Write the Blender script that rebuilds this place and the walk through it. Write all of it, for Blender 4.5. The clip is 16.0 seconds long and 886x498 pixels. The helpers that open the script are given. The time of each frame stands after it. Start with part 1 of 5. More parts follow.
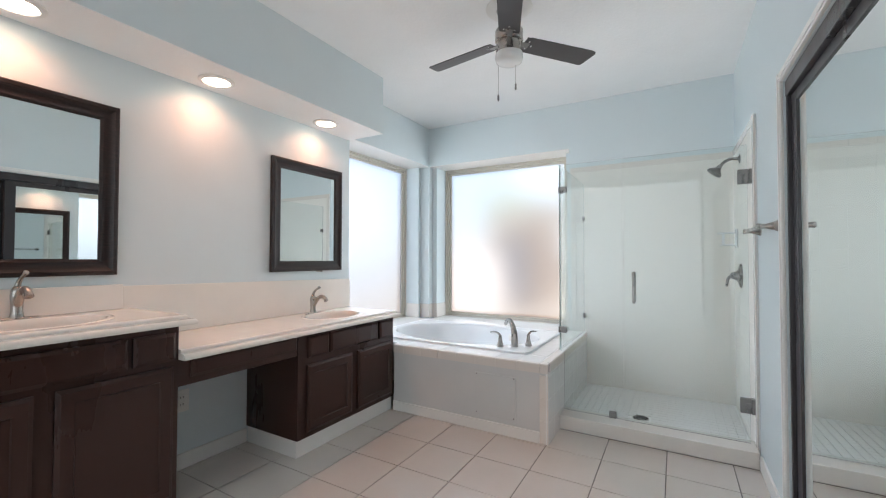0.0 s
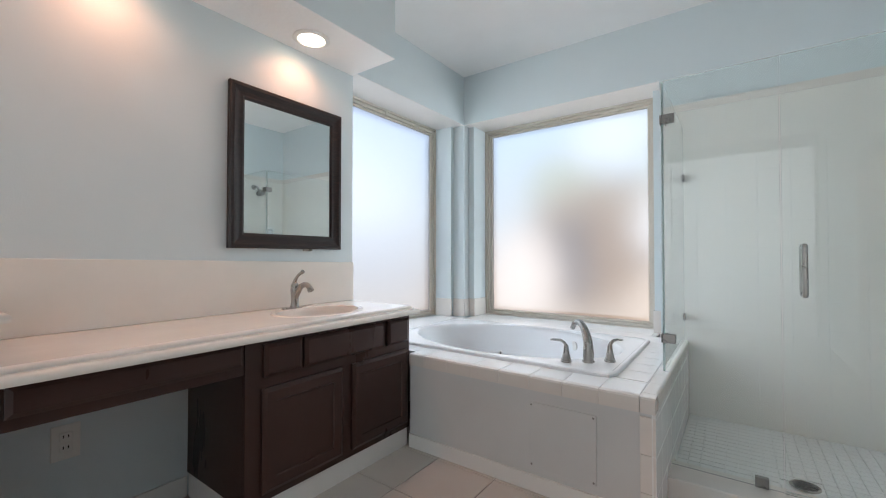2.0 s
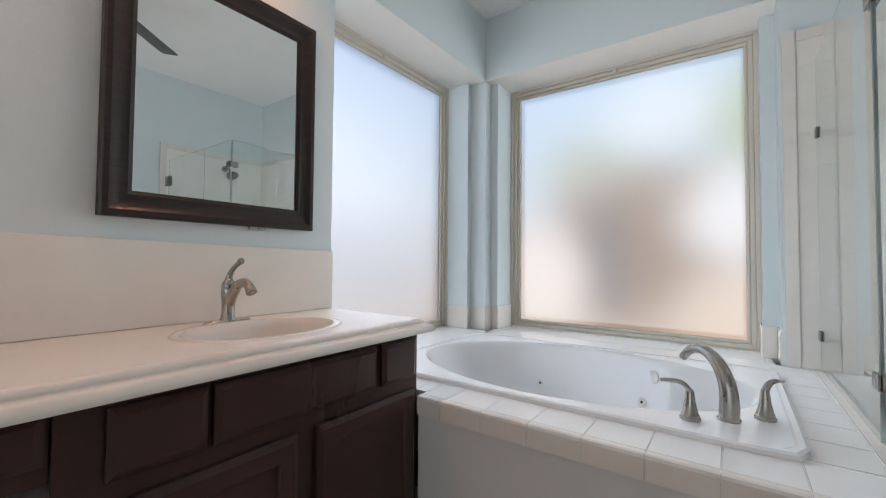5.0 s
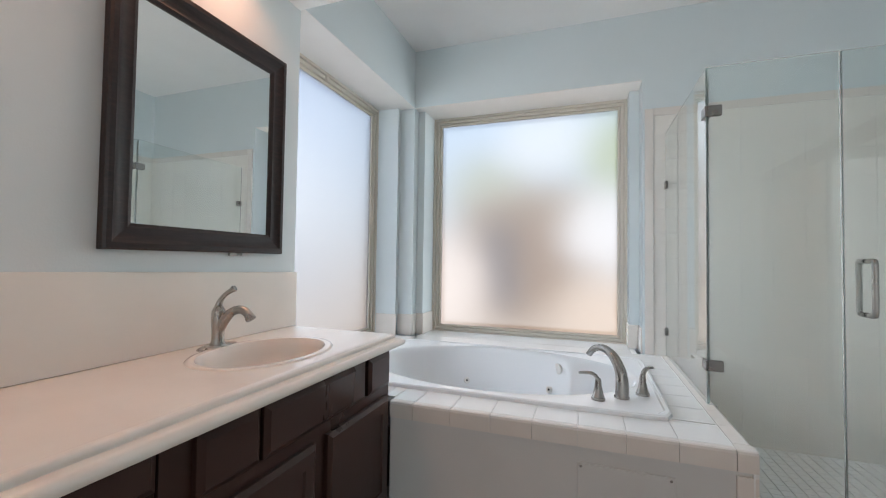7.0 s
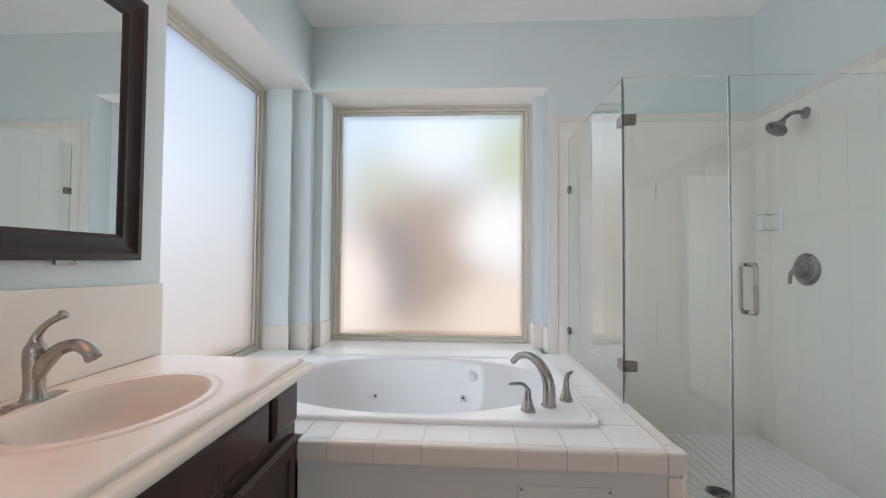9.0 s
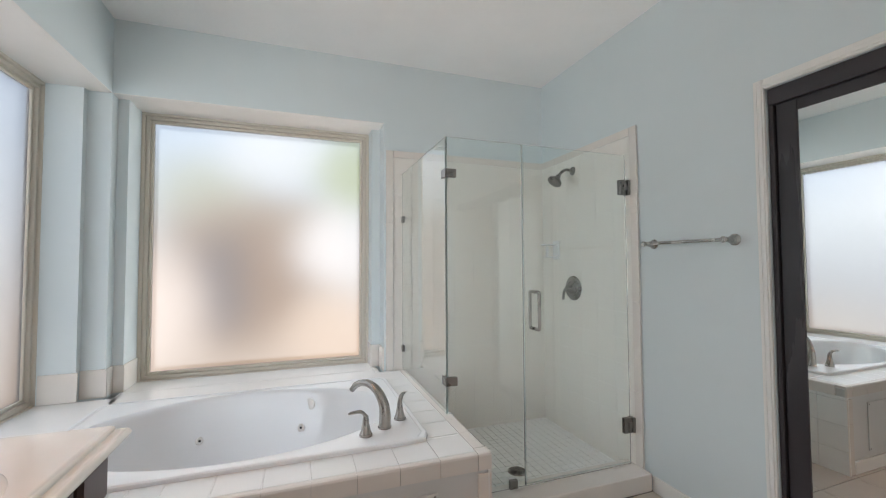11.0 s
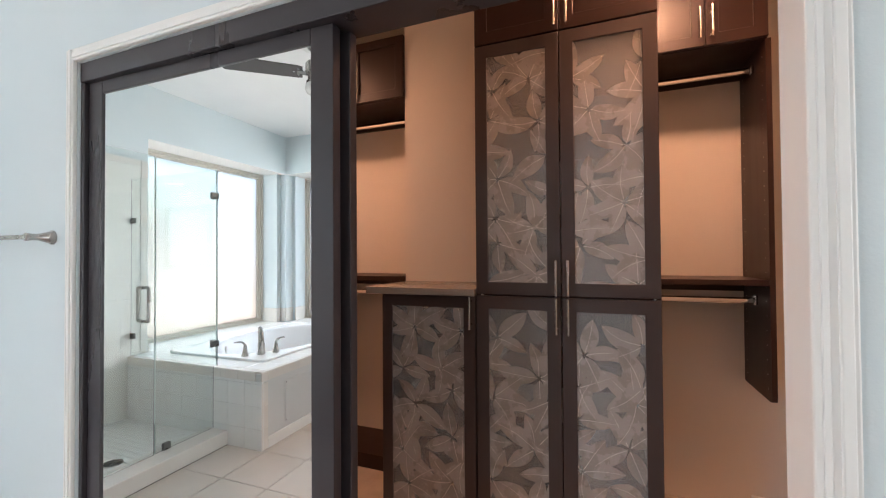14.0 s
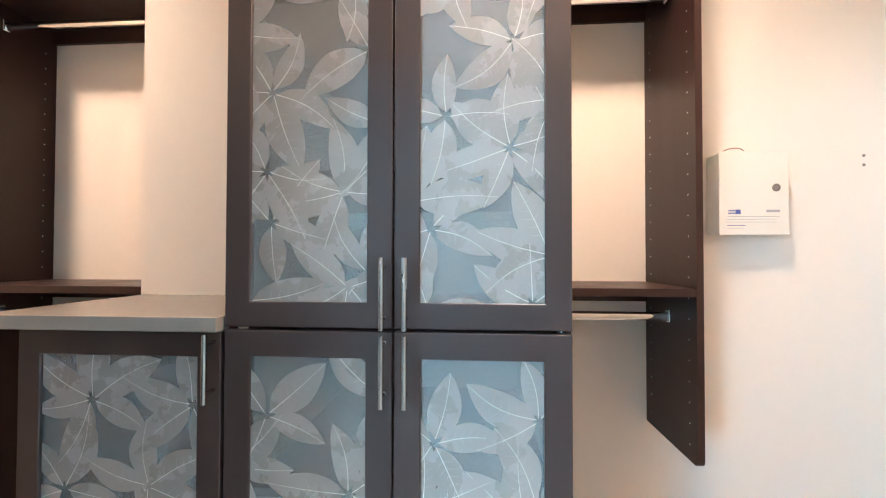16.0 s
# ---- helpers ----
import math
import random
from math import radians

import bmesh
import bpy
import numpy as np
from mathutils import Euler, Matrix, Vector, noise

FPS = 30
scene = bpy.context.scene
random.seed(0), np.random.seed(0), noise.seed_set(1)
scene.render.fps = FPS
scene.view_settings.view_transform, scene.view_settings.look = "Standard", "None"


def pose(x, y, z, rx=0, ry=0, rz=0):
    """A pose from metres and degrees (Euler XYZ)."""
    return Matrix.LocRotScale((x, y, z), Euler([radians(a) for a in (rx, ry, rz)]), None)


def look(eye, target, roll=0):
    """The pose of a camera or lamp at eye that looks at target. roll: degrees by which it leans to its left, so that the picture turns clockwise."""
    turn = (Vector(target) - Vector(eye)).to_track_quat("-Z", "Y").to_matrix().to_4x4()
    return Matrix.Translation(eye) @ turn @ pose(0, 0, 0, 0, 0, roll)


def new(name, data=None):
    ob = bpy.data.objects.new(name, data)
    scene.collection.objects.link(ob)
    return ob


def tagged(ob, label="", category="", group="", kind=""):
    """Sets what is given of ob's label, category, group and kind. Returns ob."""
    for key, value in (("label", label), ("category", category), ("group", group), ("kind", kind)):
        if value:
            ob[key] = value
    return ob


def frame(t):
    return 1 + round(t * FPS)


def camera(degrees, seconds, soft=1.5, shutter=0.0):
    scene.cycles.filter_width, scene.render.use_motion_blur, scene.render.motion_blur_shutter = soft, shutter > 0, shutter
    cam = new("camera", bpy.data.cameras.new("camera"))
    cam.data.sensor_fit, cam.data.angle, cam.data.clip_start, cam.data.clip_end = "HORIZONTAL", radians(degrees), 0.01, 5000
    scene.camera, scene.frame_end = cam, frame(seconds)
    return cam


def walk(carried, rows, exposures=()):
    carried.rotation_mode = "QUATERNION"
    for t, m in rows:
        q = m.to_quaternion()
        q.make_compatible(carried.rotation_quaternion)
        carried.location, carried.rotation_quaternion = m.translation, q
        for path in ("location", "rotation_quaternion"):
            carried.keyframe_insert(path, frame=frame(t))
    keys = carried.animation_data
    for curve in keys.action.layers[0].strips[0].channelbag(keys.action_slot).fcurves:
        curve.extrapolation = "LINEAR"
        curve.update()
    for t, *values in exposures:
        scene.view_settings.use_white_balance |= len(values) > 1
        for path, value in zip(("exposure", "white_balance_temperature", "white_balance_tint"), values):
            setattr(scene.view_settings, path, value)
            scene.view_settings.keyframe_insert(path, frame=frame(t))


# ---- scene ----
cam = camera(95.2, 16.0, soft=1.15)
PATH = [
    (0, (0.661, 0.784, 1.229), (-0.334, 2.518, 1.272), 0.1),
    (0.5, (0.527, 0.98, 1.173), (-0.472, 2.712, 1.214), 0.1),
    (1, (0.404, 1.158, 1.124), (-0.637, 2.866, 1.163), 0.0),
    (1.5, (0.296, 1.426, 1.109), (-0.821, 3.084, 1.144), 0.0),
    (2, (0.189, 1.68, 1.084), (-0.984, 3.299, 1.119), 0.0),
    (2.5, (0.036, 1.925, 1.059), (-1.176, 3.515, 1.099), 0.1),
    (3, (-0.092, 2.195, 1.025), (-1.307, 3.783, 1.062), 0.3),
    (3.5, (-0.199, 2.364, 0.981), (-1.421, 3.947, 1.024), 0.4),
    (4, (-0.311, 2.385, 0.967), (-1.532, 3.969, 1.018), 0.4),
    (6.5, (-0.499, 2.057, 1.093), (-1.354, 3.864, 1.155), 0.8),
    (7, (-0.573, 1.937, 1.105), (-1.24, 3.822, 1.163), 0.8),
    (7.5, (-0.62, 1.849, 1.118), (-1.099, 3.79, 1.17), 0.7),
    (8, (-0.715, 1.949, 1.114), (-1.039, 3.922, 1.161), 0.6),
    (10.5, (-0.794, 2.156, 1.23), (-0.443, 4.123, 1.309), -0.0),
    (11, (-0.8, 1.96, 1.279), (-0.131, 3.843, 1.354), -0.3),
    (11.5, (-0.715, 1.835, 1.315), (0.395, 3.498, 1.381), -0.6),
    (12, (-0.628, 1.721, 1.323), (0.821, 3.098, 1.375), -0.8),
    (12.5, (-0.501, 1.579, 1.324), (1.156, 2.698, 1.354), -0.8),
    (13, (-0.342, 1.443, 1.289), (1.426, 2.378, 1.319), -0.6),
    (13.5, (-0.097, 1.39, 1.259), (1.727, 2.21, 1.29), -0.4),
    (14, (0.203, 1.335, 1.308), (2.066, 2.062, 1.339), -0.4),
    (14.5, (0.524, 1.297, 1.296), (2.428, 1.909, 1.313), -0.2),
    (15, (0.772, 1.313, 1.305), (2.718, 1.775, 1.325), -0.1),
    (15.5, (0.975, 1.344, 1.338), (2.957, 1.606, 1.347), 0.0),
    (16, (1.088, 1.327, 1.288), (3.083, 1.466, 1.321), 0.1),
]
EXPOSURES = [(0, 1.30, 6320, 8), (2.5, 0.94, 6340, 8), (4, 0.82, 6480, 9), (7, 0.88, 6520, 9), (8, 0.93, 6500, 9), (10, 0.94, 6850, 11), (11, 0.93, 6850, 10), (12, 1.24, 6600, 10), (13, 1.6, 6500, 10), (14, 1.78, 6500, 10), (15, 2.70, 5000, -3), (16, 3.18, 4350, -21)]
walk(cam, [(t, look(eye, target, roll)) for t, eye, target, roll in PATH], EXPOSURES)

# ---- light: sky and bright distance outside, warm lamps inside ----
world = bpy.data.worlds.new("world")
scene.world = world
world.use_nodes = True
wn = world.node_tree
sky = wn.nodes.new("ShaderNodeTexSky")
sky.sky_type = "NISHITA"
sky.sun_disc = False
sky.sun_elevation = radians(42)
sky.sun_rotation = radians(-60)
wn.nodes["Background"].inputs[1].default_value = 0.1
wn.links.new(sky.outputs[0], wn.nodes["Background"].inputs[0])

WINDOW_GLOW = 4.8       # radiance of the bright sky outside
WINDOW_WATTS = 9.5
CAN_WATTS = 0.70
CLOSET_WATTS = 5.6
WARM = (1.0, 0.37, 0.19)
CLOSET_WARM = (1.0, 0.45, 0.25)


def lamp_disc(name, x, y, z, size, watts, colour, spread=150):
    data = bpy.data.lights.new(name, "AREA")
    data.shape, data.size, data.energy, data.color = "DISK", size, watts, colour
    data.spread = radians(spread)
    ob = new(name, data)
    ob.location = (x, y, z)
    return ob


def window_lamp(x, y, turn, width):
    """The sky's light entering at a window's opening."""
    data = bpy.data.lights.new("window_sky", "AREA")
    data.shape, data.size, data.size_y = "RECTANGLE", width, 1.62
    data.energy, data.color = WINDOW_WATTS, (0.84, 0.94, 1.0)
    ob = new("window_sky", data)
    ob.location = (x, y, 1.406)
    ob.rotation_euler = (radians(-90), 0, radians(turn))
    return ob


window_lamp(-1.04, 5.20, 0, 1.34)
window_lamp(-2.227, 4.10, 90, 1.22)

CANS = [(-1.675, 1.33), (-1.675, 2.17), (-1.675, 3.03)]
CLOSET_LAMPS = [(1.75, 3.28), (1.82, 1.00)]
SOFFIT_Z, CEIL = 2.268, 2.743
for cx, cy in CANS:
    lamp_disc("can_lamp", cx, cy, SOFFIT_Z - 0.012, 0.13, CAN_WATTS, WARM, 140)
for cx, cy in CLOSET_LAMPS:
    lamp_disc("closet_lamp", cx, cy, CEIL - 0.075, 0.16, CLOSET_WATTS, CLOSET_WARM, 170)


# ---- materials ----
def material(name):
    m = bpy.data.materials.new(name)
    m.use_nodes = True
    return m, m.node_tree, m.node_tree.nodes["Principled BSDF"]


def coords(nt, scale=(1, 1, 1)):
    tc = nt.nodes.new("ShaderNodeTexCoord")
    mp = nt.nodes.new("ShaderNodeMapping")
    mp.inputs["Scale"].default_value = scale
    nt.links.new(tc.outputs["Object"], mp.inputs[0])
    return mp.outputs[0]


def noise_tex(nt, vec, scale, detail=4.0, rough=0.55):
    n = nt.nodes.new("ShaderNodeTexNoise")
    n.inputs["Scale"].default_value = scale
    n.inputs["Detail"].default_value = detail
    n.inputs["Roughness"].default_value = rough
    nt.links.new(vec, n.inputs["Vector"])
    return n.outputs["Fac"]


def ramp(nt, fac, stops):
    r = nt.nodes.new("ShaderNodeValToRGB")
    els = r.color_ramp.elements
    while len(els) < len(stops):
        els.new(0.5)
    for e, (p, c) in zip(els, stops):
        e.position, e.color = p, (*c, 1)
    nt.links.new(fac, r.inputs[0])
    return r.outputs[0]


def bump(nt, bsdf, height, strength, dist=0.002):
    b = nt.nodes.new("ShaderNodeBump")
    b.inputs["Strength"].default_value = strength
    b.inputs["Distance"].default_value = dist
    nt.links.new(height, b.inputs["Height"])
    nt.links.new(b.outputs[0], bsdf.inputs["Normal"])
    return b


def plain(name, colour, rough, metal=0.0, var=0.06, scale=6.0, grain=90.0, strength=0.12, dist=0.001, stretch=(1, 1, 1), coat=0.0, rvar=0.06):
    """A surface of one hue with broad and fine variation, a light relief and an uneven gloss."""
    m, nt, b = material(name)
    v = coords(nt, stretch)
    broad = noise_tex(nt, v, scale, 5)
    fine = noise_tex(nt, v, grain, 3)
    lo = tuple(c * (1 - var) for c in colour)
    hi = tuple(min(1.0, c * (1 + var)) for c in colour)
    nt.links.new(ramp(nt, broad, [(0.3, lo), (0.7, hi)]), b.inputs["Base Color"])
    mr = nt.nodes.new("ShaderNodeMapRange")
    mr.inputs["From Min"].default_value, mr.inputs["From Max"].default_value = 0.3, 0.7
    mr.inputs["To Min"].default_value, mr.inputs["To Max"].default_value = max(0.0, rough - rvar), min(1.0, rough + rvar)
    nt.links.new(broad, mr.inputs["Value"])
    nt.links.new(mr.outputs[0], b.inputs["Roughness"])
    b.inputs["Metallic"].default_value = metal
    b.inputs["Coat Weight"].default_value = coat
    if strength:
        bump(nt, b, fine, strength, dist)
    return m


BLUE = plain("pale_blue_paint", (0.645, 0.712, 0.727), 0.55, var=0.02, scale=2.0, grain=160, strength=0.25, dist=0.0015)
CEILING = plain("ceiling_paint", (0.87, 0.87, 0.86), 0.7, var=0.02, scale=3.0, grain=42, strength=0.55, dist=0.003)
CREAM = plain("cream_paint", (0.70, 0.66, 0.60), 0.6, var=0.02, scale=2.0, grain=150, strength=0.25, dist=0.0015)
TRIM = plain("white_trim_paint", (0.79, 0.78, 0.75), 0.35, var=0.02, scale=5, grain=60, strength=0.06)
SURROUND = plain("surround_paint", (0.61, 0.615, 0.605), 0.5, var=0.03, scale=3, grain=150, strength=0.2)
TILE = plain("white_glazed_tile", (0.80, 0.80, 0.785), 0.09, var=0.02, scale=4, grain=14, strength=0.08, dist=0.002, rvar=0.03)
WALLTILE = plain("white_satin_wall_tile", (0.79, 0.765, 0.715), 0.42, var=0.02, scale=4, grain=14, strength=0.02, dist=0.002, rvar=0.03)
TRIMTILE = plain("white_bullnose_tile", (0.74, 0.70, 0.655), 0.12, var=0.03, scale=5, grain=14, strength=0.08, dist=0.002, rvar=0.03)
GROUT = plain("grey_grout", (0.20, 0.185, 0.17), 0.9, var=0.2, scale=6, grain=220, strength=0.4)
WHITEGROUT = plain("white_grout", (0.78, 0.78, 0.765), 0.85, var=0.08, scale=8, grain=220, strength=0.3)
ACRYLIC = plain("white_acrylic", (0.83, 0.85, 0.86), 0.12, var=0.015, scale=2, grain=10, strength=0.03, rvar=0.03)
MARBLE = plain("cultured_marble", (0.82, 0.77, 0.71), 0.09, var=0.03, scale=5, grain=12, strength=0.03, coat=0.3, rvar=0.03)
VANITY = plain("espresso_cabinet_paint", (0.041, 0.0180, 0.0140), 0.31, var=0.14, scale=5, grain=70, strength=0.12, stretch=(1, 1, 0.25))
VANITY.node_tree.nodes["Principled BSDF"].inputs["Specular IOR Level"].default_value = 0.36
ESPRESSO = plain("espresso_closet_laminate", (0.026, 0.0115, 0.0092), 0.38, var=0.16, scale=7, grain=110, strength=0.10, stretch=(1, 1, 0.15))
ESPRESSO.node_tree.nodes["Principled BSDF"].inputs["Specular IOR Level"].default_value = 0.34
CLOSETGREY = plain("espresso_shaker_paint", (0.040, 0.028, 0.027), 0.40, var=0.1, scale=6, grain=100, strength=0.08, stretch=(1, 1, 0.2))
DOORFRAME = plain("dark_bronze_door_frame", (0.028, 0.024, 0.027), 0.3, var=0.1, scale=5, grain=90, strength=0.06, stretch=(1, 1, 0.1))
NICKEL = plain("brushed_nickel", (0.42, 0.40, 0.375), 0.26, metal=1.0, var=0.05, scale=14, grain=220, strength=0.06, stretch=(1, 1, 0.2))
CHROME = plain("bright_chrome", (0.72, 0.72, 0.72), 0.09, metal=1.0, var=0.02, scale=14, grain=200, strength=0.0)
DARKMETAL = plain("dark_nickel", (0.26, 0.25, 0.24), 0.3, metal=1.0, var=0.06, scale=16, grain=200, strength=0.04)
PLASTIC = plain("white_plastic", (0.78, 0.77, 0.74), 0.35, var=0.02, scale=9, grain=90, strength=0.03)
BLACK = plain("black_slot", (0.015, 0.015, 0.015), 0.6, var=0.1, scale=20, grain=90, strength=0.0)
WINFRAME = plain("taupe_window_frame", (0.61, 0.565, 0.49), 0.45, var=0.03, scale=3, grain=90, strength=0.0)
BLADE = plain("dark_fan_blade", (0.060, 0.054, 0.054), 0.4, var=0.1, scale=8, grain=110, strength=0.06, stretch=(0.2, 1, 1))
BOXPAINT = plain("cream_enamel_box", (0.66, 0.645, 0.59), 0.4, var=0.02, scale=8, grain=120, strength=0.05)
STONE = plain("taupe_quartz", (0.25, 0.235, 0.215), 0.26, var=0.03, scale=40, grain=300, strength=0.0, rvar=0.0)
INK = plain("blue_ink", (0.06, 0.08, 0.30), 0.5, var=0.02, scale=8, grain=90, strength=0.0)
GREYINK = plain("grey_ink", (0.32, 0.33, 0.36), 0.5, var=0.02, scale=8, grain=90, strength=0.0)
LEAF = plain("skeleton_leaf", (0.42, 0.395, 0.37), 0.28, var=0.08, scale=12, grain=260, strength=0.04)
lt = LEAF.node_tree
lt.nodes["Principled BSDF"].inputs["Specular IOR Level"].default_value = 1.0
see = lt.nodes.new("ShaderNodeBsdfTransparent")
thin = lt.nodes.new("ShaderNodeMixShader")
thin.inputs[0].default_value = 0.36
lt.links.new(lt.nodes["Principled BSDF"].outputs[0], thin.inputs[1])
lt.links.new(see.outputs[0], thin.inputs[2])
lt.links.new(thin.outputs[0], lt.nodes["Material Output"].inputs[0])
SIDEVEIN = plain("fine_leaf_vein", (0.47, 0.44, 0.40), 0.5, var=0.05, scale=40, grain=200, strength=0.0)
VEIN = plain("pale_leaf_vein", (0.72, 0.69, 0.64), 0.5, var=0.05, scale=40, grain=200, strength=0.0)
WIRE = plain("copper_wire", (0.30, 0.20, 0.16), 0.45, var=0.1, scale=40, grain=90, strength=0.0)


def floor_tile_mat():
    m, nt, b = material("beige_floor_tile")
    v = coords(nt)
    info = nt.nodes.new("ShaderNodeObjectInfo")
    geo = nt.nodes.new("ShaderNodeNewGeometry")
    broad = noise_tex(nt, geo.outputs["Position"], 2.6, 6, 0.6)
    fine = noise_tex(nt, v, 55, 4)
    mix = nt.nodes.new("ShaderNodeMath")
    mix.operation = "MULTIPLY_ADD"
    mix.inputs[1].default_value = 0.14
    nt.links.new(info.outputs["Random"], mix.inputs[0])
    nt.links.new(broad, mix.inputs[2])
    nt.links.new(ramp(nt, mix.outputs[0], [(0.25, (0.60, 0.545, 0.495)), (0.6, (0.635, 0.58, 0.53)), (0.95, (0.665, 0.61, 0.565))]), b.inputs["Base Color"])
    mr = nt.nodes.new("ShaderNodeMapRange")
    mr.inputs["To Min"].default_value, mr.inputs["To Max"].default_value = 0.13, 0.23
    nt.links.new(broad, mr.inputs["Value"])
    nt.links.new(mr.outputs[0], b.inputs["Roughness"])
    bump(nt, b, fine, 0.12, 0.0015)
    return m


FLOORTILE = floor_tile_mat()


def frame_wood():
    m, nt, b = material("dark_grained_frame_wood")
    v = coords(nt, (14, 1.2, 14))
    g = noise_tex(nt, v, 9, 6, 0.65)
    nt.links.new(ramp(nt, g, [(0.35, (0.006, 0.0035, 0.0034)), (0.55, (0.016, 0.0078, 0.0070)), (0.72, (0.036, 0.0165, 0.0135))]), b.inputs["Base Color"])
    b.inputs["Roughness"].default_value = 0.36
    bump(nt, b, g, 0.35, 0.0015)
    return m


FRAMEWOOD = frame_wood()


def carpet_mat():
    m, nt, b = material("beige_carpet")
    v = coords(nt)
    g = noise_tex(nt, v, 320, 3)
    br = noise_tex(nt, v, 9, 4)
    nt.links.new(ramp(nt, br, [(0.3, (0.50, 0.43, 0.36)), (0.7, (0.60, 0.52, 0.44))]), b.inputs["Base Color"])
    b.inputs["Roughness"].default_value = 0.95
    bump(nt, b, g, 0.8, 0.004)
    return m


CARPET = carpet_mat()


def mirror_mat():
    m, nt, b = material("silvered_mirror")
    b.inputs["Base Color"].default_value = (0.86, 0.89, 0.88, 1)
    b.inputs["Metallic"].default_value = 1.0
    b.inputs["Roughness"].default_value = 0.0
    return m


MIRROR = mirror_mat()


def glass_mat(name, colour, rough, ior=1.45):
    m, nt, b = material(name)
    b.inputs["Base Color"].default_value = (*colour, 1)
    b.inputs["Transmission Weight"].default_value = 1.0
    b.inputs["Roughness"].default_value = rough
    b.inputs["IOR"].default_value = ior
    return m


CLEARGLASS = glass_mat("clear_shower_glass", (0.93, 0.975, 0.965), 0.0)
GLASSEDGE = glass_mat("green_glass_edge", (0.62, 0.80, 0.76), 0.45)
FROST = glass_mat("frosted_window_glass", (0.089, 0.090, 0.0925), 0.43, 1.3)
nt_ = FROST.node_tree
vv = coords(nt_)
bump(nt_, nt_.nodes["Principled BSDF"], noise_tex(nt_, vv, 230, 2), 0.25, 0.001)
OPAL = plain("opal_glass", (0.80, 0.80, 0.78), 0.25, var=0.02, scale=8, grain=60, strength=0.0)


def leaf_glass():
    m, nt, b = material("frosted_cabinet_glass")
    v = coords(nt)
    g = noise_tex(nt, v, 5, 3)
    nt.links.new(ramp(nt, g, [(0.3, (0.29, 0.293, 0.29)), (0.7, (0.315, 0.317, 0.313))]), b.inputs["Base Color"])
    b.inputs["Roughness"].default_value = 0.26
    b.inputs["Specular IOR Level"].default_value = 1.0
    tr = nt.nodes.new("ShaderNodeBsdfTransparent")
    tr.inputs[0].default_value = (0.93, 0.96, 0.96, 1)
    mx = nt.nodes.new("ShaderNodeMixShader")
    mx.inputs[0].default_value = 0.52
    nt.links.new(b.outputs[0], mx.inputs[1])
    nt.links.new(tr.outputs[0], mx.inputs[2])
    nt.links.new(mx.outputs[0], nt.nodes["Material Output"].inputs[0])
    return m


LEAFGLASS = leaf_glass()


def glow_mat(name, colour, strength):
    m, nt, b = material(name)
    b.inputs["Base Color"].default_value = (0.8, 0.8, 0.8, 1)
    b.inputs["Emission Color"].default_value = (*colour, 1)
    b.inputs["Emission Strength"].default_value = strength
    return m


CANGLOW = glow_mat("warm_lamp_glow", (1.0, 0.80, 0.62), 6.0)
CLOSETGLOW = glow_mat("warm_closet_glow", (1.0, 0.68, 0.45), 8.0)


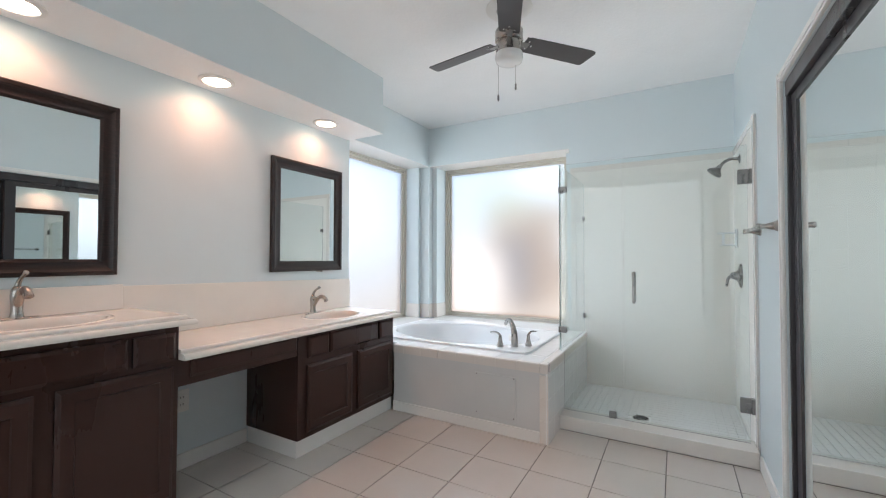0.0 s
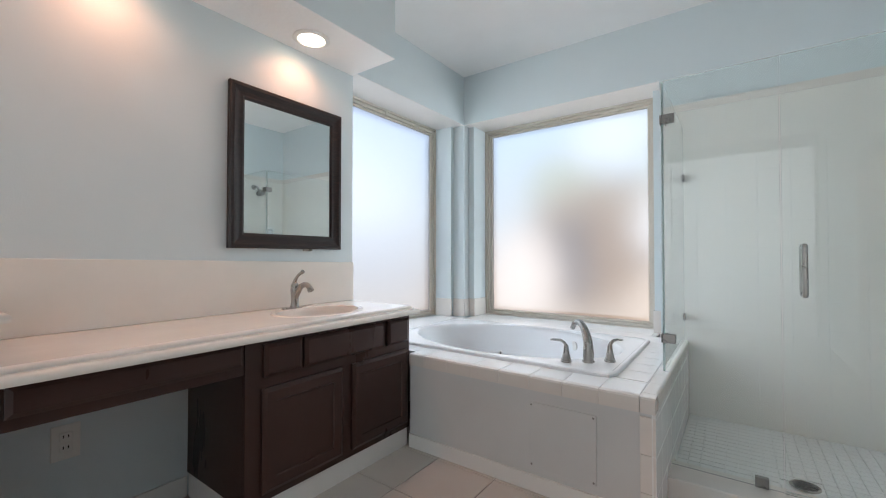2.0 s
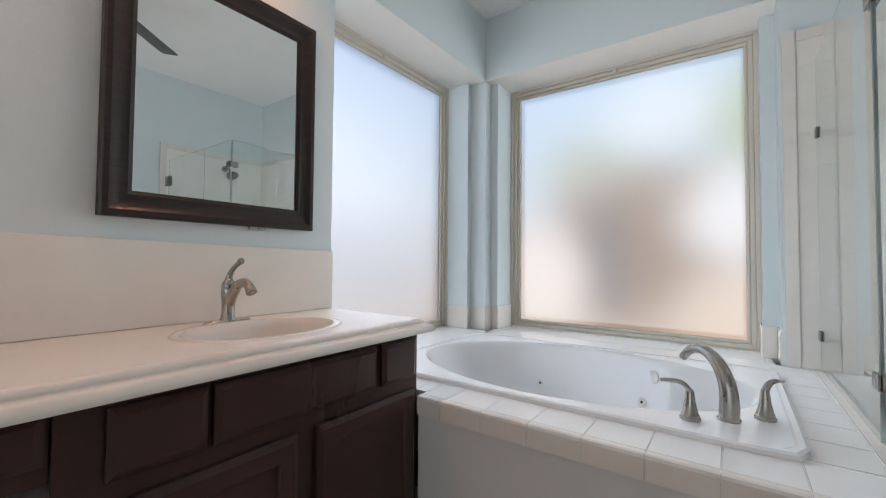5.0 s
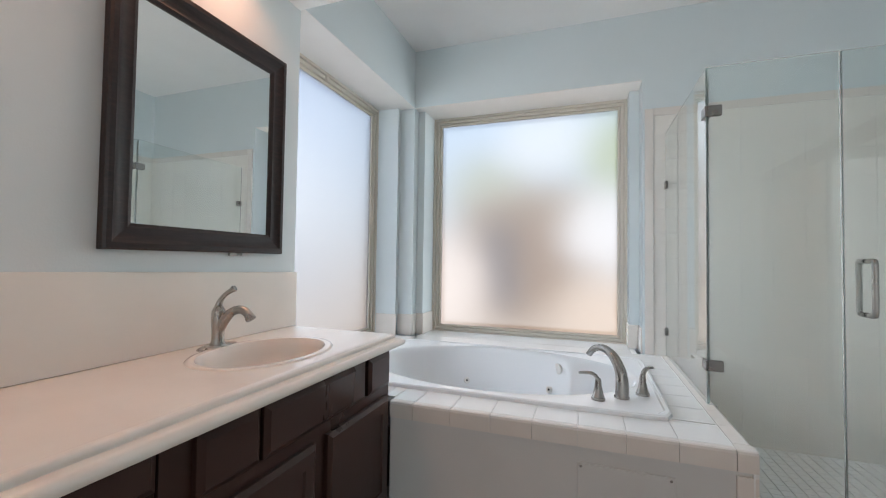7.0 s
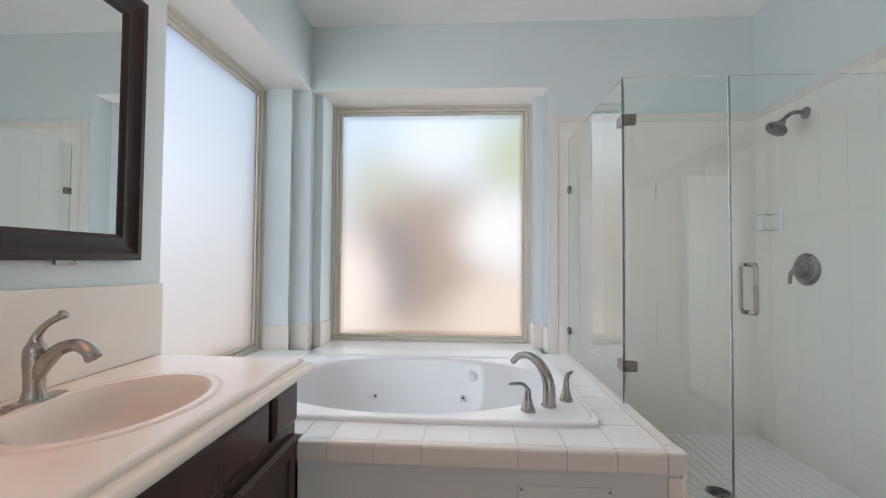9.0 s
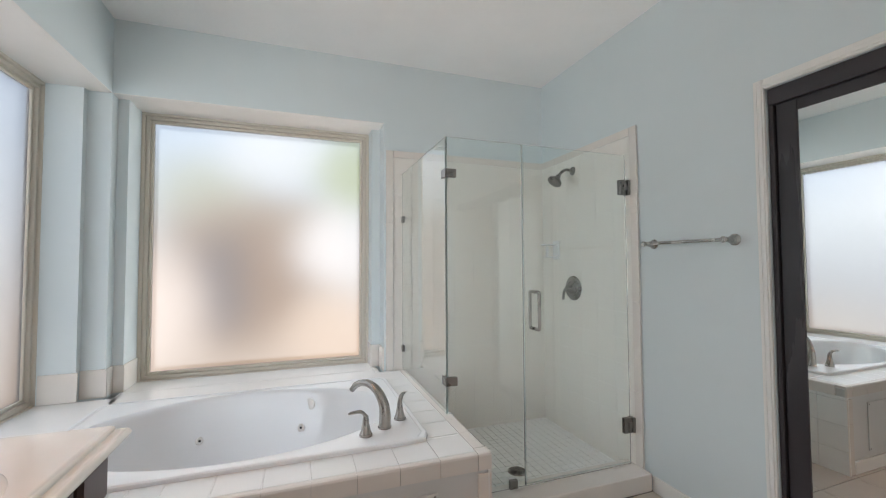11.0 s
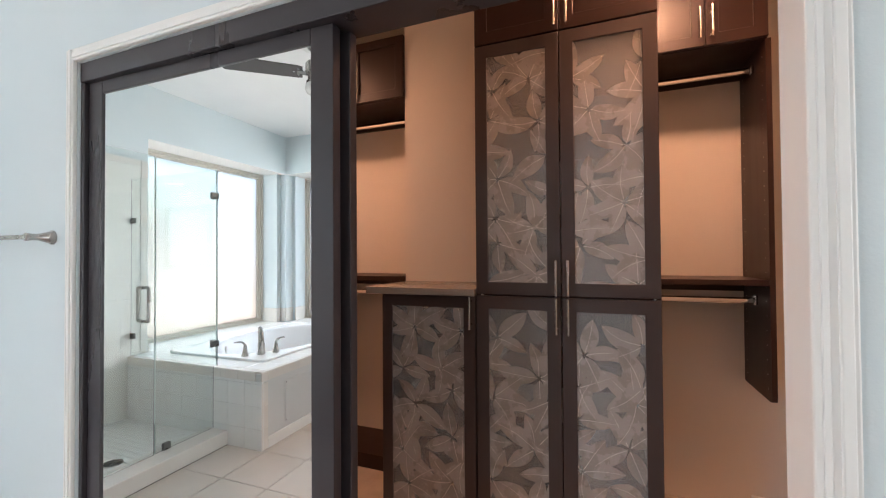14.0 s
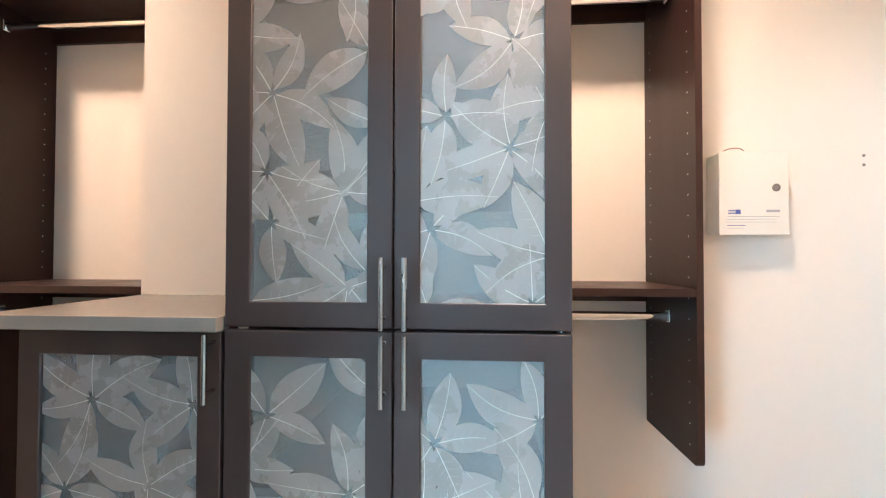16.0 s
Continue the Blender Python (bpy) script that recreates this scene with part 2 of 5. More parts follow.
def backdrop_mat(name, base, spots, glow=WINDOW_GLOW):
    """Bright sky and soft garden shapes: a tall gradient with round spots of other light."""
    m = bpy.data.materials.new(name)
    m.use_nodes = True
    nt = m.node_tree
    nt.nodes.remove(nt.nodes["Principled BSDF"])
    geo = nt.nodes.new("ShaderNodeNewGeometry")
    wob = nt.nodes.new("ShaderNodeTexNoise")
    wob.inputs["Scale"].default_value = 1.1
    wob.inputs["Detail"].default_value = 3.0
    nt.links.new(geo.outputs["Position"], wob.inputs["Vector"])
    mad = nt.nodes.new("ShaderNodeVectorMath")
    mad.operation = "MULTIPLY_ADD"
    mad.inputs[1].default_value = (0.7, 0.7, 0.7)
    nt.links.new(wob.outputs["Color"], mad.inputs[0])
    off = nt.nodes.new("ShaderNodeVectorMath")
    off.operation = "ADD"
    off.inputs[1].default_value = (-0.35, -0.35, -0.35)
    nt.links.new(geo.outputs["Position"], off.inputs[0])
    nt.links.new(off.outputs[0], mad.inputs[2])
    place = mad.outputs[0]
    sep = nt.nodes.new("ShaderNodeSeparateXYZ")
    nt.links.new(place, sep.inputs[0])
    mr = nt.nodes.new("ShaderNodeMapRange")
    mr.inputs["From Min"].default_value, mr.inputs["From Max"].default_value = -0.8, 4.0
    nt.links.new(sep.outputs["Z"], mr.inputs["Value"])
    col = ramp(nt, mr.outputs[0], base)
    for centre, radii, colour in spots:
        sub = nt.nodes.new("ShaderNodeVectorMath")
        sub.operation = "SUBTRACT"
        sub.inputs[1].default_value = centre
        nt.links.new(place, sub.inputs[0])
        div = nt.nodes.new("ShaderNodeVectorMath")
        div.operation = "DIVIDE"
        div.inputs[1].default_value = radii
        nt.links.new(sub.outputs[0], div.inputs[0])
        ln = nt.nodes.new("ShaderNodeVectorMath")
        ln.operation = "LENGTH"
        nt.links.new(div.outputs[0], ln.inputs[0])
        fall = nt.nodes.new("ShaderNodeMapRange")
        fall.interpolation_type = "SMOOTHSTEP"
        fall.inputs["From Min"].default_value, fall.inputs["From Max"].default_value = 1.0, 0.35
        nt.links.new(ln.outputs["Value"], fall.inputs["Value"])
        mix = nt.nodes.new("ShaderNodeMix")
        mix.data_type = "RGBA"
        mix.inputs["B"].default_value = (0, 0, 0, 1)
        sock = [s for s in mix.inputs if s.type == "RGBA"]
        nt.links.new(fall.outputs[0], mix.inputs[0])
        nt.links.new(col, sock[0])
        sock[1].default_value = (*colour, 1)
        col = [s for s in mix.outputs if s.type == "RGBA"][0]
    em = nt.nodes.new("ShaderNodeEmission")
    em.inputs[1].default_value = glow
    nt.links.new(col, em.inputs[0])
    nt.links.new(em.outputs[0], nt.nodes["Material Output"].inputs[0])
    return m


GARDEN = backdrop_mat("bright_garden_distance",
                      [(0.0, (0.62, 0.45, 0.34)), (0.25, (0.78, 0.63, 0.52)), (0.5, (0.72, 0.76, 0.81)), (0.8, (0.62, 0.78, 1.0))],
                      [((-1.85, 7.3, 2.15), (0.85, 9, 0.55), (0.52, 0.55, 0.41)),
                       ((-0.1, 7.3, 2.5), (0.85, 9, 0.75), (0.47, 0.54, 0.29)),
                       ((-1.1, 7.3, 2.7), (0.85, 9, 0.5), (0.93, 0.98, 1.05)),
                       ((-1.35, 7.3, 1.70), (1.35, 9, 0.60), (0.44, 0.33, 0.23)),
                       ((-1.40, 7.3, 1.05), (1.25, 9, 1.20), (0.31, 0.15, 0.05)),
                       ((-1.62, 7.3, 1.05), (0.50, 9, 0.85), (0.09, 0.04, 0.04)),
                       ((-2.45, 7.3, 0.75), (0.85, 9, 0.95), (1.09, 0.92, 0.83)),
                       ((-0.35, 7.3, 0.35), (0.95, 9, 0.75), (0.91, 0.68, 0.52)),
                       ((-0.42, 7.3, 1.50), (0.62, 9, 0.62), (1.06, 1.01, 1.02))])
SKYSIDE = backdrop_mat("bright_side_distance",
                       [(0.0, (0.57, 0.42, 0.32)), (0.2, (0.7, 0.58, 0.51)), (0.36, (0.54, 0.54, 0.61)), (0.58, (0.93, 0.98, 1.08)), (0.9, (0.62, 0.78, 1.09))],
                       [((-4.3, 4.2, 2.2), (9, 1.4, 0.9), (1.06, 1.09, 1.18))])
# soft fill glow, added to brighten surfaces that face the back
FILLBACK = backdrop_mat("added_fill_glow", [(0.0, (0.80, 0.80, 0.80)), (0.5, (0.92, 0.95, 0.98)), (1.0, (0.95, 1.0, 1.05))],
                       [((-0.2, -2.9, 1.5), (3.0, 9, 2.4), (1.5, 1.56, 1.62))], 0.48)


# ---- building helpers ----
def add_box(bm, x0, x1, y0, y1, z0, z1, bev=0.0, seg=2):
    b = bmesh.new()
    bmesh.ops.create_cube(b, size=1.0)
    for v in b.verts:
        v.co = Vector(((x0 + x1) / 2 + v.co.x * (x1 - x0), (y0 + y1) / 2 + v.co.y * (y1 - y0), (z0 + z1) / 2 + v.co.z * (z1 - z0)))
    if bev:
        bmesh.ops.bevel(b, geom=b.edges[:], offset=bev, segments=seg, affect="EDGES", profile=0.5)
    merge(bm, b)


def merge(bm, other):
    me = bpy.data.meshes.new("tmp")
    other.to_mesh(me)
    other.free()
    bm.from_mesh(me)
    bpy.data.meshes.remove(me)


def add_loft(bm, loops, close=True, cap0=False, cap1=False):
    """Skin between loops of the same number of points."""
    rings = [[bm.verts.new(p) for p in loop] for loop in loops]
    n = len(rings[0])
    for a, b in zip(rings, rings[1:]):
        for i in range(n if close else n - 1):
            j = (i + 1) % n
            bm.faces.new((a[i], a[j], b[j], b[i]))
    if cap0:
        bm.faces.new(rings[0][::-1])
    if cap1:
        bm.faces.new(rings[-1])


def add_lathe(bm, origin, axis, profile, seg=32):
    """profile: (distance along the axis, radius) from end to end."""
    q = Vector(axis).normalized().to_track_quat("Z", "Y").to_matrix()
    o = Vector(origin)
    loops = []
    for h, r in profile:
        loops.append([o + q @ Vector((max(r, 1e-4) * math.cos(2 * math.pi * i / seg), max(r, 1e-4) * math.sin(2 * math.pi * i / seg), h)) for i in range(seg)])
    add_loft(bm, loops, cap0=True, cap1=True)


def smooth_line(pts, n=6):
    """A Catmull-Rom line through the points."""
    p = [Vector(a) for a in pts]
    p = [p[0] * 2 - p[1]] + p + [p[-1] * 2 - p[-2]]
    out = []
    for i in range(1, len(p) - 2):
        for k in range(n):
            t = k / n
            a, b, c, d = p[i - 1], p[i], p[i + 1], p[i + 2]
            out.append(0.5 * ((2 * b) + (c - a) * t + (2 * a - 5 * b + 4 * c - d) * t * t + (3 * b - a - 3 * c + d) * t ** 3))
    out.append(p[-2])
    return out


def add_tube(bm, pts, radii, seg=14, flat=1.0, n=6):
    """A tube along a smoothed line; radii at its ends and between; flat squeezes it across."""
    line = smooth_line(pts, n) if n > 1 else [Vector(a) for a in pts]
    if isinstance(radii, (int, float)):
        radii = [radii, radii]
    loops = []
    side = None
    for i, c in enumerate(line):
        d = (line[min(i + 1, len(line) - 1)] - line[max(i - 1, 0)]).normalized()
        if side is None:
            side = d.orthogonal().normalized() if abs(d.z) > 0.99 else d.cross(Vector((0, 0, 1))).normalized()
        side = (side - d * side.dot(d)).normalized()
        up = side.cross(d)
        f = i / (len(line) - 1) * (len(radii) - 1)
        k = min(int(f), len(radii) - 2)
        r = radii[k] + (radii[k + 1] - radii[k]) * (f - k)
        loops.append([c + side * r * math.cos(2 * math.pi * j / seg) + up * r * flat * math.sin(2 * math.pi * j / seg) for j in range(seg)])
    add_loft(bm, loops, cap0=True, cap1=True)


def add_prism(bm, poly, axis, a, b):
    """A flat outline pushed along an axis; poly in the other two axes' order (x,y / x,z / y,z)."""
    def at(p, h):
        return {"x": (h, p[0], p[1]), "y": (p[0], h, p[1]), "z": (p[0], p[1], h)}[axis]
    add_loft(bm, [[at(p, a) for p in poly], [at(p, b) for p in poly]], cap0=True, cap1=True)


def finish(name, bm, mat, smooth=None):
    bmesh.ops.recalc_face_normals(bm, faces=bm.faces[:])
    me = bpy.data.meshes.new(name)
    bm.to_mesh(me)
    bm.free()
    mats = mat if isinstance(mat, (list, tuple)) else [mat]
    for m in mats:
        me.materials.append(m)
    if smooth:
        me.shade_smooth()
        me.set_sharp_from_angle(angle=radians(smooth))
    return me


def thing(name, base, label, category, group=""):
    """A top-level thing: an empty at its base."""
    ob = new(name)
    ob.location = base
    ob.empty_display_size = 0.05
    return tagged(ob, label, category, group)


def root_of(ob):
    while ob.parent:
        ob = ob.parent
    return ob


def part(name, bm, mat, parent, label="", smooth=None):
    """Links a bmesh, given in world places, as one mesh under a thing or a part."""
    shift = root_of(parent).location
    for v in bm.verts:
        v.co -= shift
    ob = new(name, finish(name, bm, mat, smooth))
    ob.parent = parent
    return tagged(ob, label)


def solo(name, bm, mat, label, category, group="", kind="", base=None, smooth=None):
    """A thing or piece of the setting that is one mesh."""
    b = Vector(base) if base else Vector((0, 0, 0))
    for v in bm.verts:
        v.co -= b
    ob = new(name, finish(name, bm, mat, smooth))
    ob.location = b
    return tagged(ob, label, category, group, kind)


def boxes(*rows, bev=0.0):
    bm = bmesh.new()
    for r in rows:
        add_box(bm, *r, bev=bev)
    return bm


def one_box(*r, bev=0.0, seg=2):
    bm = bmesh.new()
    add_box(bm, *r, bev=bev, seg=seg)
    return bm


# ---- plan ----
XL, XR, YF, YB = -1.842, 1.09, 4.816, -1.2      # left wall, right wall, far wall, wall behind the start
WX, WY = -2.137, 5.11                           # window planes
DECK = 0.528
HEAD = 2.298                                    # underside of the window headers
CB, CR, CLW = 2.70, -0.22, 4.20                 # closet: back wall, end walls
OP0, OP1, OPT = 0.978, 3.113, 2.025               # closet opening
END = 3.472                                     # where the vanity wall ends

solo("wall_left", boxes((-2.215, XL, YB - 0.12, END, 0, CEIL), (-2.215, XL, END, YF, HEAD, CEIL), (-2.215, -2.15, END, YF, 0, 0.50)), BLUE,
     "pale blue painted wall behind the vanity with a window recess", "wall", kind="structure")
bm = boxes((-2.215, XL, YF, 5.185, 0, CEIL), (XL, -0.232, YF, 5.185, HEAD, CEIL), (-0.232, 1.22, YF, 5.185, 0, CEIL), (XL, -0.232, 5.13, 5.185, 0, 0.50))
# stepped jamb liners beside the windows
add_box(bm, WX - 0.02, -1.96, 4.772, YF + 0.01, DECK - 0.02, HEAD)
add_box(bm, XL - 0.01, -1.786, 4.90, WY + 0.02, DECK - 0.02, HEAD)
add_box(bm, -0.294, -0.222, 4.97, WY + 0.02, DECK - 0.02, HEAD)
solo("wall_far", bm, BLUE, "pale blue painted wall with a deep window recess and corner post", "wall", kind="structure")
solo("wall_right", boxes((XR, 1.155, YB - 0.12, OP0, 0, CEIL), (XR, 1.155, OP0, OP1, OPT, CEIL), (XR, 1.155, OP1, YF, 0, CEIL)), BLUE,
     "pale blue painted wall with a wide closet opening", "wall", kind="structure")
# unseen wall; its opening is invented to let the fill glow in
solo("wall_back", boxes((-2.215, -1.45, YB - 0.12, YB, 0, CEIL), (1.05, 1.22, YB - 0.12, YB, 0, CEIL), (-1.45, 1.05, YB - 0.12, YB, 2.58, CEIL)), BLUE, "unseen pale blue wall with a wide opening added for fill light", "wall", kind="structure")
solo("wall_closet_front", boxes((1.155, 1.22, CR - 0.1, OP0, 0, CEIL), (1.155, 1.22, OP0, OP1, OPT, CEIL), (1.155, 1.22, OP1, CLW + 0.1, 0, CEIL)), CREAM,
     "cream painted closet wall beside the sliding doors", "wall", kind="structure")
solo("wall_closet_back", boxes((CB, CB + 0.12, CR - 0.1, CLW + 0.1, 0, CEIL)), CREAM, "cream painted back wall of the closet", "wall", kind="structure")
solo("wall_closet_column", boxes((2.345, CB, 1.852, 2.407, 0, CEIL)), CREAM, "cream painted wall column between closet sections", "wall", kind="structure")
solo("wall_closet_end", boxes((1.22, CB, CR - 0.1, CR, 0, CEIL)), CREAM, "cream painted end wall of the closet", "wall", kind="structure")
solo("wall_closet_side", boxes((1.22, CB, CLW, CLW + 0.1, 0, CEIL)), CREAM, "cream painted side wall of the closet", "wall", kind="structure")
solo("ceiling", boxes((-2.215, 1.155, YB - 0.12, 5.185, CEIL, CEIL + 0.1)), CEILING, "white textured bathroom ceiling", "ceiling", kind="structure")
solo("ceiling_closet", boxes((1.155, CB + 0.12, CR - 0.1, CLW + 0.1, CEIL, CEIL + 0.1)), CREAM, "plain cream closet ceiling", "ceiling", kind="structure")
bm = one_box(XL, -1.462, YB, 3.465, SOFFIT_Z + 0.004, CEIL)
soffit = solo("soffit", bm, BLUE, "pale blue dropped soffit above the vanity", "soffit", kind="structure")
solo("soffit_underside", one_box(XL, -1.462, YB, 3.465, SOFFIT_Z, SOFFIT_Z + 0.004), CEILING, "white underside of the dropped soffit", "soffit", kind="structure")
solo("floor_closet", boxes((1.155, CB, CR, CLW, -0.1, 0.006)), CARPET, "beige carpet on the closet floor", "carpet", kind="structure")
floor = solo("floor", boxes((-1.9, 1.155, YB, 5.2, -0.12, -0.004)), GROUT, "beige ceramic tile floor with grey grout", "floor", kind="structure")
solo("recess_header_soffit", boxes((WX - 0.01, XL - 0.001, END + 0.001, YF - 0.001, HEAD - 0.004, HEAD + 0.002), (XL + 0.001, -0.234, YF + 0.001, WY + 0.01, HEAD - 0.004, HEAD + 0.002)), TRIM,
     "white painted underside of the window headers", "trim", kind="structure")

# distance outside the frosted windows
bm = bmesh.new()
add_box(bm, -4.8, 2.6, 7.3, 7.34, -0.8, 4.4)
solo("backdrop", bm, GARDEN, "bright garden and sky outside the window", "backdrop", kind="structure")
bm = bmesh.new()
add_box(bm, -4.34, -4.3, 1.6, 7.2, -0.8, 4.4)
solo("backdrop_side", bm, SKYSIDE, "bright sky outside the side window", "backdrop", kind="structure")


# ---- windows ----
def window(name, along, plane, a0, a1, z0, z1, out):
    """A fixed frosted window in a stepped frame. along: axis of its width; out: sign of the outside along the other axis."""
    win = thing(name, ((a0 + a1) / 2, plane, z0) if along == "x" else (plane, (a0 + a1) / 2, z0), "fixed frosted glass window in a taupe frame above the tub", "window")
    win["kind"] = "structure"

    def b(bm, p0, p1, h0, h1, d0, d1, bev=0.004):
        lo, hi = sorted((plane + out * d0, plane + out * d1))
        if along == "x":
            add_box(bm, p0, p1, lo, hi, h0, h1, bev)
        else:
            add_box(bm, lo, hi, p0, p1, h0, h1, bev)

    def ring(inset, width, d0, d1):
        i, w = inset, width
        for nm, r in (("top_rail", (a0 + i, a1 - i, z1 - i - w, z1 - i)), ("bottom_rail", (a0 + i, a1 - i, z0 + i, z0 + i + w)),
                      ("stile", (a0 + i, a0 + i + w, z0 + i + w, z1 - i - w)), ("stile", (a1 - i - w, a1 - i, z0 + i + w, z1 - i - w))):
            bm = bmesh.new()
            b(bm, *r, d0, d1)
            part(nm, bm, WINFRAME, win)

    ring(0.0, 0.022, -0.004, 0.06)
    ring(0.022, 0.024, 0.012, 0.06)
    ring(0.046, 0.018, 0.028, 0.058)
    bm = bmesh.new()
    b(bm, a0 + 0.05, a1 - 0.05, z0 + 0.05, z1 - 0.05, 0.040, 0.046, 0)
    pane = part("pane", bm, FROST, win, "frosted glass pane")
    pane.visible_shadow = False
    bm = bmesh.new()
    c = (a0 + a1) / 2
    b(bm, c - 0.012, c + 0.012, z1 - 0.05, z1 - 0.02, 0.0, 0.02, 0.003)
    part("latch", bm, WINFRAME, win)
    return win


# unseen glowing sheet behind the back wall, added only to fill the room
solo("fill_backdrop", one_box(-3.4, 3.0, -2.94, -2.9, -0.6, 3.6), FILLBACK, "unseen glowing sheet added as fill light beyond the opening", "backdrop", kind="structure")
window("window_1", "x", WY, -1.787, -0.293, 0.512, 2.300, 1)
window("window_2", "y", WX, END - 0.06, 4.79, 0.512, 2.300, -1)

# ---- white casing round the closet opening ----
def casing_side(y0, y1, name):
    bm = bmesh.new()
    add_box(bm, XR - 0.016, XR, y0, y1, 0, OPT + 0.043, 0.004)
    w = y1 - y0
    add_box(bm, XR - 0.022, XR - 0.014, y0 + w * 0.15, y0 + w * 0.45, 0, OPT + 0.04, 0.003)
    add_box(bm, XR - 0.019, XR - 0.014, y0 + w * 0.62, y0 + w * 0.80, 0, OPT + 0.035, 0.002)
    return solo(name, bm, TRIM, "white painted door casing beside the closet opening", "trim", kind="structure")


casing_side(OP1, OP1 + 0.042, "trim_casing_far")
casing_side(OP0 - 0.041, OP0 + 0.025, "trim_casing_near")
bm = boxes((XR - 0.016, XR, OP0 + 0.0145, OP1, OPT, OPT + 0.043), bev=0.004)
add_box(bm, XR - 0.021, XR - 0.014, OP0 + 0.0145, OP1, OPT + 0.008, OPT + 0.026, 0.003)
solo("trim_casing_head", bm, TRIM, "white painted door casing over the closet opening", "trim", kind="structure")
solo("trim_jamb", boxes((XR + 0.0005, 1.224, OP0 - 0.002, OP0 + 0.012, 0, OPT), bev=0.002), TRIM, "white painted jamb of the closet opening", "trim", kind="structure")

# ---- baseboards ----
def baseboard(name, x0, x1, y0, y1, h, face):
    bm = one_box(x0, x1, y0, y1, 0, h, bev=0.003)
    return solo(name, bm, TRIM, "white painted baseboard along the wall", "baseboard", kind="structure")


baseboard("baseboard_right", XR - 0.013, XR, OP1 + 0.043, 3.752, 0.085, 0)
baseboard("baseboard_right_near", XR - 0.013, XR, YB, OP0 - 0.047, 0.085, 0)
baseboard("baseboard_knee", XL, XL + 0.013, 1.83, 2.498, 0.09, 0)
baseboard("baseboard_closet", CB - 0.012, CB, CR, 0.64, 0.08, 0)
baseboard("baseboard_closet_far", CB - 0.012, CB, 3.15, 4.05, 0.08, 0)

# ---- sliding mirror doors ----
solo("door_header", boxes((1.096, 1.222, OP0 + 0.013, OP1 - 0.002, 1.952, OPT - 0.002), bev=0.003), DOORFRAME, "dark bronze track fascia over the sliding doors", "trim", kind="structure")
solo("door_side_jamb", boxes((1.098, 1.222, 3.092, OP1 - 0.002, 0.008, 1.951), bev=0.003), DOORFRAME, "dark bronze side jamb of the sliding doors", "trim", kind="structure")
solo("door_floor_track", boxes((1.110, 1.21, OP0 + 0.013, 3.091, 0.0065, 0.014), bev=0.002), DARKMETAL, "dark metal floor track of the sliding doors", "track", kind="structure")


def mirror_door(x, y0, y1, label):
    d = thing("sliding_mirror_door", (x + 0.017, (y0 + y1) / 2, 0.015), label, "door", "sliding closet doors")
    d["kind"] = "structure"
    z0, z1, w, t = 0.015, 1.951, 0.076, 0.034
    part("stile", one_box(x, x + t, y0, y0 + w, z0, z1, bev=0.003), DOORFRAME, d)
    part("stile", one_box(x, x + t, y1 - w, y1, z0, z1, bev=0.003), DOORFRAME, d)
    part("top_rail", one_box(x, x + t, y0 + w, y1 - w, 1.905, z1, bev=0.003), DOORFRAME, d)
    part("bottom_rail", one_box(x, x + t, y0 + w, y1 - w, z0, 0.085, bev=0.003), DOORFRAME, d)
    part("mirror", one_box(x + 0.006, x + 0.012, y0 + w - 0.004, y1 - w + 0.004, 0.081, 1.909), MIRROR, d, "clear silvered mirror panel")
    part("backing", one_box(x + 0.0125, x + 0.03, y0 + w - 0.004, y1 - w + 0.004, 0.081, 1.909), DOORFRAME, d)
    d.rotation_euler = (0, 0, radians(0.5))
    return d


mirror_door(1.118, 2.015, 3.090, "dark framed sliding mirror door standing in front of another")
mirror_door(1.170, 1.995, 3.070, "dark framed sliding mirror door pushed behind the front one")


# ---- vanity ----
def panel_front(name, parent, xf, y0, y1, z0, z1, mat, rim=0.045, raised=True):
    """A cabinet door or drawer front facing +x with a bevelled rim and a sunk field."""
    bm = bmesh.new()
    t = 0.022
    def loop(x, i):
        return [(x, y0 + i, z0 + i), (x, y1 - i, z0 + i), (x, y1 - i, z1 - i), (x, y0 + i, z1 - i)]
    prof = [(xf, 0.0), (xf + t - 0.009, 0.0), (xf + t - 0.007, 0.003), (xf + t - 0.002, 0.012), (xf + t, 0.015)]
    if raised:
        prof += [(xf + t, rim), (xf + t - 0.007, rim + 0.004), (xf + t - 0.007, rim + 0.010)]
    add_loft(bm, [loop(x, i) for x, i in prof], cap0=True, cap1=True)
    return part(name, bm, mat, parent)


